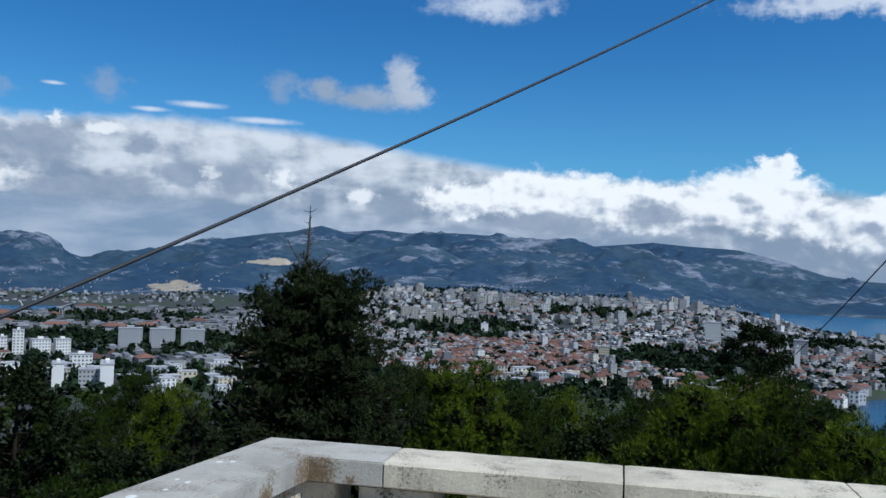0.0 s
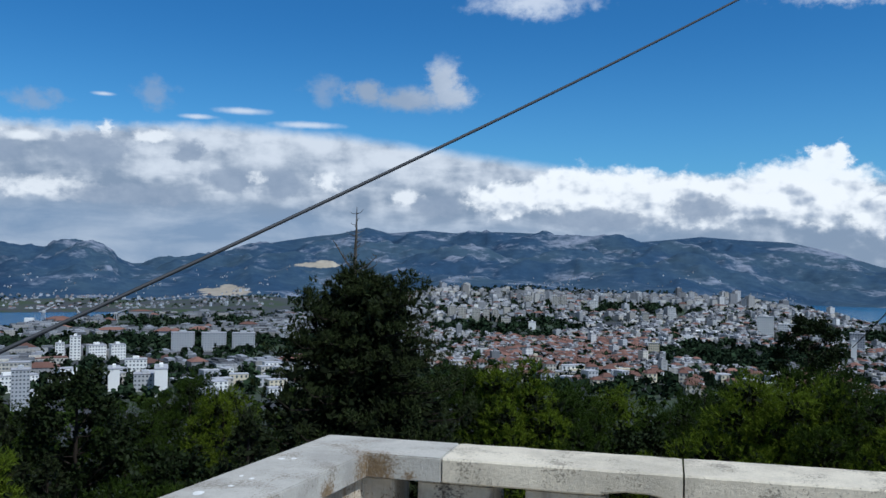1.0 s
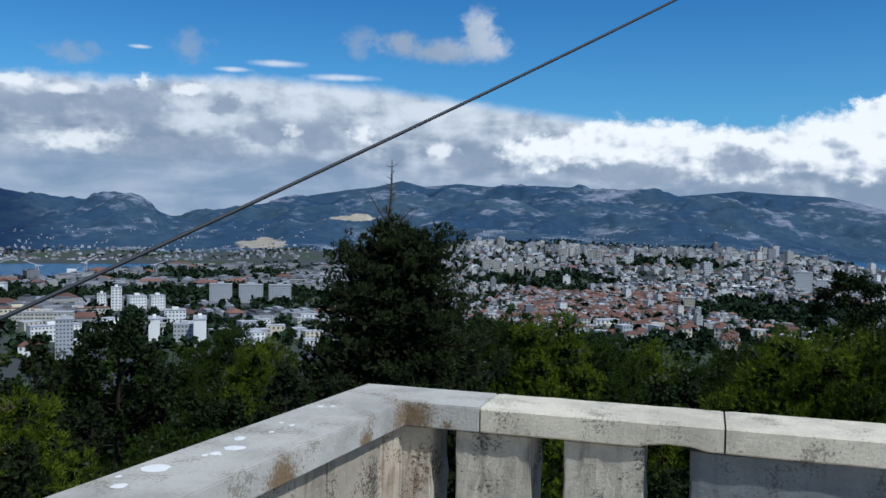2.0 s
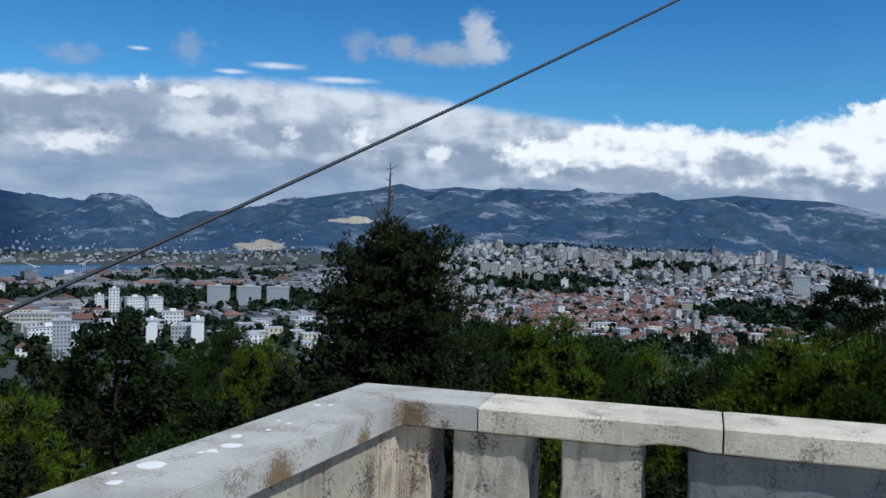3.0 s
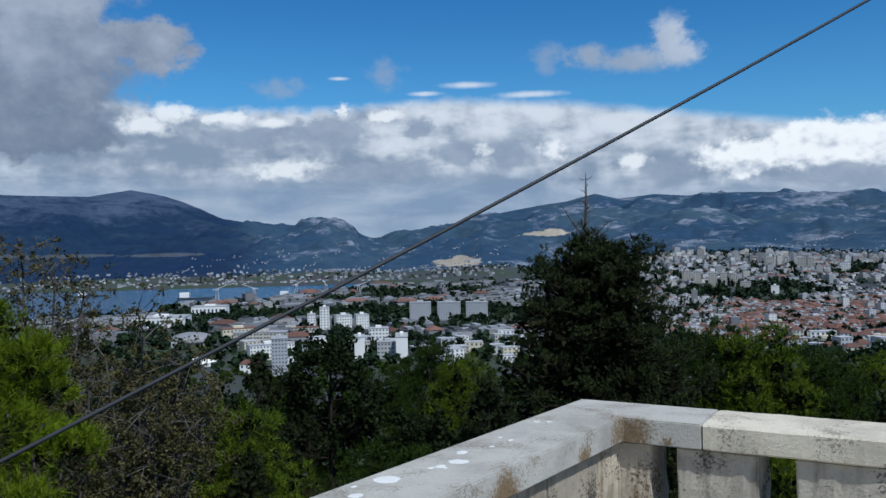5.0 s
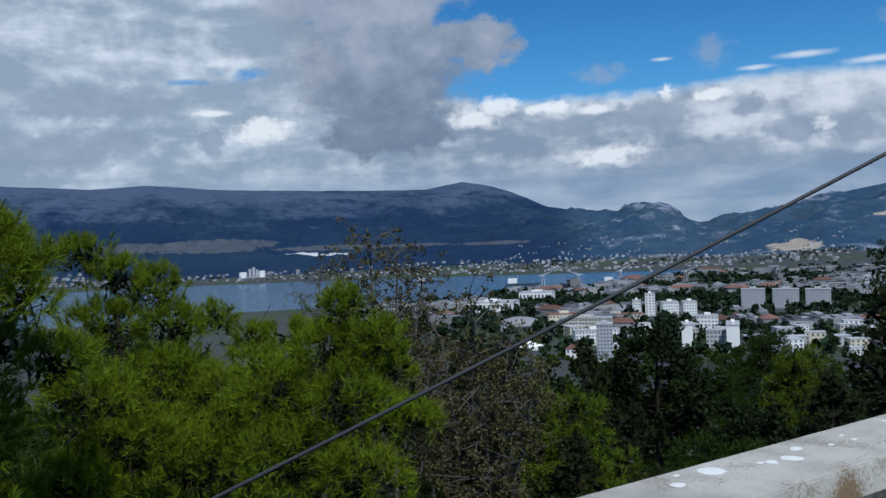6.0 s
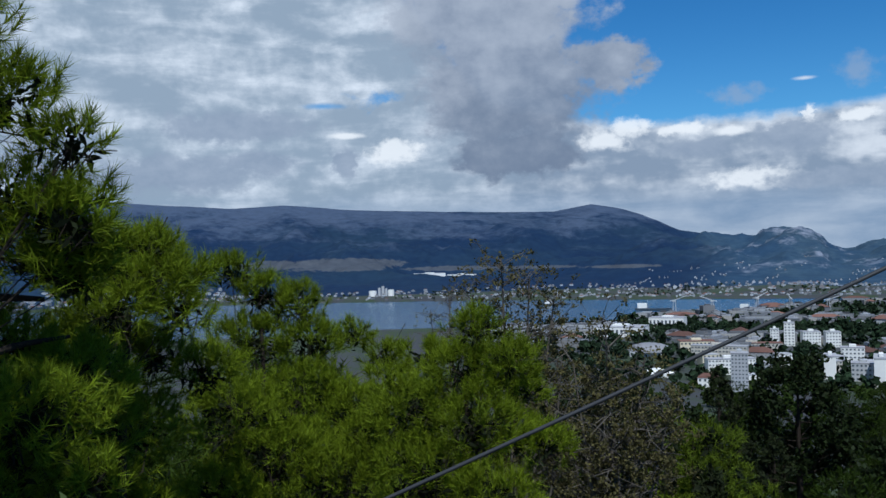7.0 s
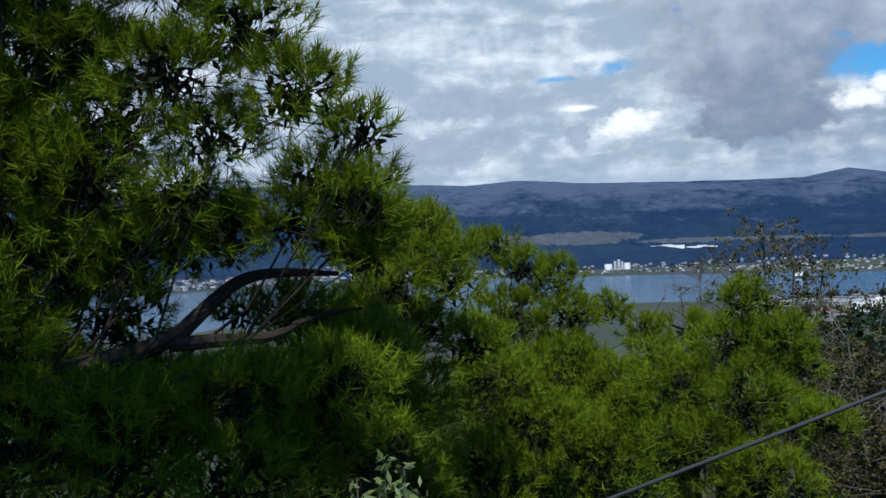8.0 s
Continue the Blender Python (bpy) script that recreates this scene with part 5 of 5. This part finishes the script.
def town_trees(name, label, n, az0, az1, r0, r1, keep, rad=(3.5, 8.0), mat=None):
    az, r = rng.uniform(az0, az1, n), rng.uniform(r0, r1, n)
    g = surface(az, r)
    ok = keep(az, r) & (g > -105.8)
    az, r, g = az[ok], r[ok], g[ok]
    q = rng.uniform(*rad, len(az))
    c = np.stack([-np.sin(np.radians(az)) * r, np.cos(np.radians(az)) * r, g + q * 0.7], -1)
    v = []
    for k in range(20):
        d = unit(rng.normal(size=c.shape))
        p = c + d * (q * rng.uniform(0.3, 1.0, len(q)))[:, None] * np.array([1, 1, 0.8])
        a = unit(rng.normal(size=c.shape))
        b = unit(np.cross(a, rng.normal(size=c.shape))) * (q * 0.38)[:, None]
        a = a * (q * 0.5)[:, None]
        v.append(np.stack([p - a, p + b, p + a, p - b], 1))
    v = np.concatenate(v, 0).reshape(-1, 3)
    return tagged(new(name, quick_mesh(name, v, 4, [mat or GREEN])), label, "trees", kind="stuff")


town_trees("town_parks", "dark trees in parks and streets of the town", 3000, -31, 9, 760, 2250, lambda a, r: ~not_park(a, r))
town_trees("street_trees", "dark trees between the houses", 4200, -31, 44, 720, 2000, lambda a, r: r > 0)
town_trees("port_belt", "dark belt of trees before the port", 420, 12, 34, 1110, 1340, in_belt)
town_trees("shore_belt", "dark belt of trees along the far shore", 900, 12, 62, 2180, 2480, lambda a, r: np.sin(a * 0.8 + r / 90) > 0.0, (2, 4))
town_trees("slope_forest", "dark green woods covering the foot of the hill", 3600, -34, 75, 48, 730, lambda a, r: r > 0, (2.6, 5.0), FOREST)
town_trees("far_belt", "dark woods at the foot of the mountains", 1200, -20, 13, 2280, 2480, lambda a, r: r > 0, (2.5, 5))


# single buildings that stand out
def block(name, label, x, y, w, h, d, wall, floors=0, bays=0, face=0.0, roof=FLAT_ROOF, category="building", group="", z=None):
    """An apartment or office block facing the terrace: wall, parapet roof, stair housing and rows of windows."""
    g = (ground_at(x, y) if z is None else z)
    root = tagged(new(name), label, category, group)
    root.matrix_basis = pose(x, y, g, 0, 0, math.degrees(math.atan2(-x, y)) + face)
    part("wall", box_bm(-w / 2, w / 2, -d / 2, d / 2, -4, h, 0.15), wall, root)
    roof_part = part("roof", box_bm(-w / 2 - 0.3, w / 2 + 0.3, -d / 2 - 0.3, d / 2 + 0.3, h, h + 0.6, 0.1), roof, root)
    part("stair_housing", box_bm(-w * 0.15, w * 0.15, -d * 0.2, d * 0.2, h + 0.6, h + 2.8, 0.1), wall, roof_part)
    if floors:
        fh, bw = h / floors, w / bays
        pane = bpy.data.meshes.new("window")
        bm = box_bm(-bw * 0.24, bw * 0.24, -0.12, 0.12, -fh * 0.2, fh * 0.2)
        bm.to_mesh(pane)
        bm.free()
        pane.materials.append(PANE)
        for i in range(floors):
            for j in range(bays):
                o = mesh_part("window", pane, root)
                o.location = (-w / 2 + bw * (j + 0.5), -d / 2 - 0.05, fh * (i + 0.55))
    return root


G = "landmark blocks of the town"
block("apartment_block", "blank white end wall of a tall slab block", -263, 696, 10, 22, 34, WHITE_WALL, group=G)
block("apartment_block", "white slab block with blank end wall", -311, 717, 9, 18, 26, WHITE_WALL, group=G)
block("office_block", "low dark glazed office block", -284, 716, 18, 14, 16, GREY_WALL, 4, 6, group=G)
block("apartment_tower", "pale stepped apartment tower", -446, 928, 11, 25, 14, WHITE_WALL, 8, 3, group=G)
block("apartment_tower", "pale lower wing of an apartment tower", -459, 920, 9, 18, 14, WHITE_WALL, 6, 3, group=G)
block("apartment_block", "pale apartment block with many windows", -424, 931, 18, 16, 14, WHITE_WALL, 5, 6, 12, group=G)
block("apartment_block", "pale apartment block with many windows", -405, 941, 15, 16, 14, WHITE_WALL, 5, 5, 12, group=G)
block("apartment_tower", "tall grey tower block with rows of windows", -326, 598, 12, 30, 14, GREY_WALL, 11, 5, group=G)
block("apartment_block", "long pale block with balconies", -385, 690, 40, 13, 14, WHITE_WALL, 4, 14, 15, group=G)
block("apartment_block", "long pale block with balconies", -440, 770, 52, 14, 14, WALLS, 4, 16, -10, group=G)
block("apartment_block", "white block with a flat roof", -335, 821, 20, 14, 14, WHITE_WALL, 4, 6, group=G)
for x, y, w in ((-370, 1048, 27), (-333, 1052, 29), (-298, 1057, 27)):
    block("apartment_block", "large grey apartment slab with many windows", x, y, w, 22, 14, GREY_WALL, 8, 9, group=G)
block("apartment_block", "grey apartment slab with many windows", -270, 1175, 24, 20, 14, GREY_WALL, 7, 8, group=G)
block("factory_hall", "long white factory hall with a window band", -669, 930, 62, 12, 44, WHITE_WALL, 1, 11, -14, group=G)
block("factory_hall", "white factory hall with a window band", -694, 1076, 48, 13, 30, WHITE_WALL, 1, 9, -10, group=G)
block("warehouse", "low pale warehouse by the harbour", -505, 835, 36, 10, 20, CREAM_WALL, 2, 9, 10, TILES, group=G)
block("warehouse", "long low pale building", -455, 850, 70, 9, 14, WALLS, 2, 18, 8, TILES, group=G)
block("exhibition_hall", "long white hall below the mountain", -2229, 2007, 108, 15, 30, WHITE_WALL, group=G, z=ground_at(-2229, 2007) + 3.5)
block("exhibition_hall", "long low pale hall below the mountain", -2126, 2060, 97, 8, 26, WHITE_WALL, group=G, z=ground_at(-2126, 2060) + 3.5)
block("office_block", "cream office block with a flat roof", 203, 1089, 13, 17, 12, CREAM_WALL, 6, 5, group=G)
block("hotel", "large white hotel block", 431, 1391, 24, 32, 14, WHITE_WALL, 9, 8, group=G)
block("hotel", "lower white hotel wing", 476, 1430, 26, 18, 14, WHITE_WALL, 6, 8, group=G)
block("apartment_tower", "slim white tower block", 414, 1018, 6, 30, 8, WHITE_WALL, group=G)
block("apartment_tower", "grey tower block with rows of windows", 478, 1165, 18, 28, 14, GREY_WALL, 9, 6, group=G)
block("apartment_block", "bright white block among the houses", 72, 1448, 12, 12, 12, WHITE_WALL, group=G)
block("sports_hall", "white low sports hall", 252, 1390, 30, 7, 20, WHITE_WALL, group=G)
block("sports_hall", "low hall with a broad white roof", 340, 1400, 46, 6, 24, GREY_WALL, roof=WHITE_WALL, group=G)
block("school", "long pale building at the edge of the wood", 85, 861, 38, 6, 12, CREAM_WALL, 1, 10, group=G)
block("school", "long pale building under a tile roof", 132, 868, 46, 7, 12, CREAM_WALL, 2, 12, roof=TILES, group=G)
block("villa", "cream town house with a tile roof", 51, 941, 14, 12, 12, CREAM_WALL, 3, 4, roof=TILES, group=G)
for x, y, w, h in ((-66, 1593, 14, 24), (-48, 1590, 13, 23), (-22, 1573, 14, 22), (-4, 1570, 12, 22), (12, 1568, 12, 21), (86, 1896, 16, 22), (142, 1860, 16, 24), (160, 1880, 14, 22), (274, 1549, 11, 20), (327, 1584, 13, 26), (300, 1560, 11, 18), (215, 1800, 16, 20), (30, 1500, 16, 14)):
    block("apartment_tower", "pale tower block with rows of windows", x, y, w, h, 12, WHITE_WALL if int(x) % 2 else WALLS, max(4, int(h / 3)), 4, group="pale tower blocks")

# the nearest houses at the edge of the wood
def house(x, y, w, d, h, face, wall, tiled):
    root = tagged(new("house"), "stone town house under a clay tile roof" if tiled else "pale flat-roofed town house", "house", "houses at the edge of the town")
    root.matrix_basis = pose(x, y, ground_at(x, y), 0, 0, face)
    part("wall", box_bm(-w / 2, w / 2, -d / 2, d / 2, -3, h, 0.1), wall, root)
    if tiled:
        bm = bmesh.new()
        lo = [bm.verts.new((sx * (w / 2 + 0.4), sy * (d / 2 + 0.4), h)) for sx, sy in ((-1, -1), (1, -1), (1, 1), (-1, 1))]
        r0, r1 = bm.verts.new((-w * 0.25, 0, h + d * 0.28)), bm.verts.new((w * 0.25, 0, h + d * 0.28))
        for f in ((lo[0], lo[1], r1, r0), (lo[1], lo[2], r1), (lo[2], lo[3], r0, r1), (lo[3], lo[0], r0), lo[::-1]):
            bm.faces.new(f)
        part("roof", bm, TILES, root)
    else:
        part("roof", box_bm(-w / 2 - 0.2, w / 2 + 0.2, -d / 2 - 0.2, d / 2 + 0.2, h, h + 0.5), FLAT_ROOF, root)
    fl, bays = max(2, int(h / 3)), max(2, int(w / 3.5))
    fh, bw = h / fl, w / bays
    pane = bpy.data.meshes.new("window")
    bm = box_bm(-bw * 0.2, bw * 0.2, -0.1, 0.1, -fh * 0.25, fh * 0.25)
    bm.to_mesh(pane)
    bm.free()
    pane.materials.append(PANE)
    for i in range(fl):
        for j in range(bays):
            o = mesh_part("window", pane, root)
            o.location = (-w / 2 + bw * (j + 0.5), -d / 2 - 0.05, fh * (i + 0.55))


for n, a0, a1, r0, r1, tiled, tall in ((110, -27, 8, 765, 900, 0.55, (6, 12)), (48, 9, 36, 690, 900, 0.15, (6, 11))):
    placed = 0
    while placed < n:
        a, r = rng.uniform(a0, a1), rng.uniform(r0, r1)
        placed += 1
        if not not_belt(np.array([a]), np.array([r]))[0] or land(np.array([a]), np.array([r]))[0] < -105.5:
            continue
        w = rng.uniform(8, 14) if a < 9 else rng.uniform(10, 20)
        house(-math.sin(radians(a)) * r, math.cos(radians(a)) * r, w, rng.uniform(9, 13), rng.uniform(*tall), a + rng.normal() * 18 + 20, (WHITE_WALL, GREY_WALL, CREAM_WALL, WALLS)[placed % 4], rng.uniform() < tiled)

# sports arena with a rounded grey roof, and a white tent roof
arena = tagged(new("arena"), "sports arena under a rounded grey sheet roof", "arena")
arena.matrix_basis = pose(-518, 768, ground_at(-518, 768), 0, 0, 34)
bm = bmesh.new()
bmesh.ops.create_uvsphere(bm, u_segments=40, v_segments=16, radius=1)
bmesh.ops.delete(bm, geom=[v for v in bm.verts if v.co.z < -0.05], context="VERTS")
for v in bm.verts:
    v.co = (v.co.x * 23, v.co.y * 17, 4 + v.co.z * 9)
part("roof", bm, SHEET, arena)
part("wall", box_bm(-20, 20, -14, 14, -3, 4.5, 0.3), GREY_WALL, arena)
tent = tagged(new("tent"), "white peaked tent roof on a sports ground", "tent")
tent.matrix_basis = pose(-425, 640, ground_at(-425, 640), 0, 0, 34)
bm = bmesh.new()
bmesh.ops.create_cone(bm, segments=4, radius1=15, radius2=1, depth=4.5)
for v in bm.verts:
    v.co.z += 5.2
part("roof", bm, WHITE_WALL, tent)
part("wall", box_bm(-9, 9, -9, 9, -2, 3.2, 0.1), WHITE_WALL, tent)

# silos on the far shore
works = tagged(new("cement_works"), "pale silos and sheds of a works on the far shore", "factory")
works.matrix_basis = pose(-1875, 1512, -107, 0, 0, 51)
for x, w, h in ((-26, 22, 22), (-8, 8, 30), (2, 9, 34), (11, 7, 28), (24, 18, 24)):
    bm = bmesh.new()
    bmesh.ops.create_cone(bm, segments=16, radius1=w / 2, radius2=w / 2 * 0.94, depth=h)
    for v in bm.verts:
        v.co.x, v.co.z = v.co.x + x, v.co.z + h / 2
    part("silo", bm, GREY_WALL if w < 10 else WHITE_WALL, works)

# shipyard cranes and a moored ship
def crane(x, y, h, turn):
    root = tagged(new("harbour_crane"), "grey lattice harbour crane at the yard", "crane", "harbour cranes")
    root.matrix_basis = pose(x, y, -105, 0, 0, turn)
    for sx in (-3, 3):
        for sy in (-3, 3):
            part("leg", tube(bmesh.new(), [(sx, sy, 0), (sx * 0.4, sy * 0.4, h * 0.7)], [0.6, 0.5], 5), GREY_WALL, root)
    bm = bmesh.new()
    tube(bm, [(-8, 0, h * 0.68), (0, 0, h * 0.72), (22, 0, h)], [0.9, 0.9, 0.5], 5)
    part("jib", bm, GREY_WALL, root)
    part("cab", box_bm(-3, 3, -2.4, 2.4, h * 0.62, h * 0.72, 0.2), GREY_WALL, root)


for x, y, h, t in ((-850, 1340, 30, 20), (-800, 1380, 28, 200), (-738, 1420, 34, 60), (-700, 1465, 30, 130), (-650, 1500, 26, 10)):
    crane(x, y, h, t)


def ship(x, y, length, turn, label):
    root = tagged(new("ship"), label, "ship", "moored ships")
    root.matrix_basis = pose(x, y, SEA, 0, 0, turn)
    bm = bmesh.new()
    half, beam = length / 2, length * 0.08
    outline = [(-half, -beam * 0.8), (half * 0.6, -beam), (half, 0), (half * 0.6, beam), (-half, beam * 0.8)]
    low = [bm.verts.new((px * 0.95, py * 0.8, -1)) for px, py in outline]
    high = [bm.verts.new((px, py, length * 0.06)) for px, py in outline]
    for i in range(5):
        bm.faces.new((low[i], low[(i + 1) % 5], high[(i + 1) % 5], high[i]))
    bm.faces.new(high)
    part("hull", bm, PANE, root, "dark hull")
    part("superstructure", box_bm(-half * 0.85, -half * 0.35, -beam * 0.7, beam * 0.7, length * 0.06, length * 0.2, 0.3), WHITE_WALL, root)
    bm = bmesh.new()
    tube(bm, [(-half * 0.3, 0, length * 0.06), (-half * 0.3, 0, length * 0.3)], [0.5, 0.2], 6)
    part("mast", bm, GREY_WALL, root)


ship(-960, 1440, 70, 30, "moored cargo ship with a white bridge")
ship(-790, 1510, 60, 15, "white ferry moored at the yard")
ship(-1250, 1500, 60, 40, "low ship moored in the bay")
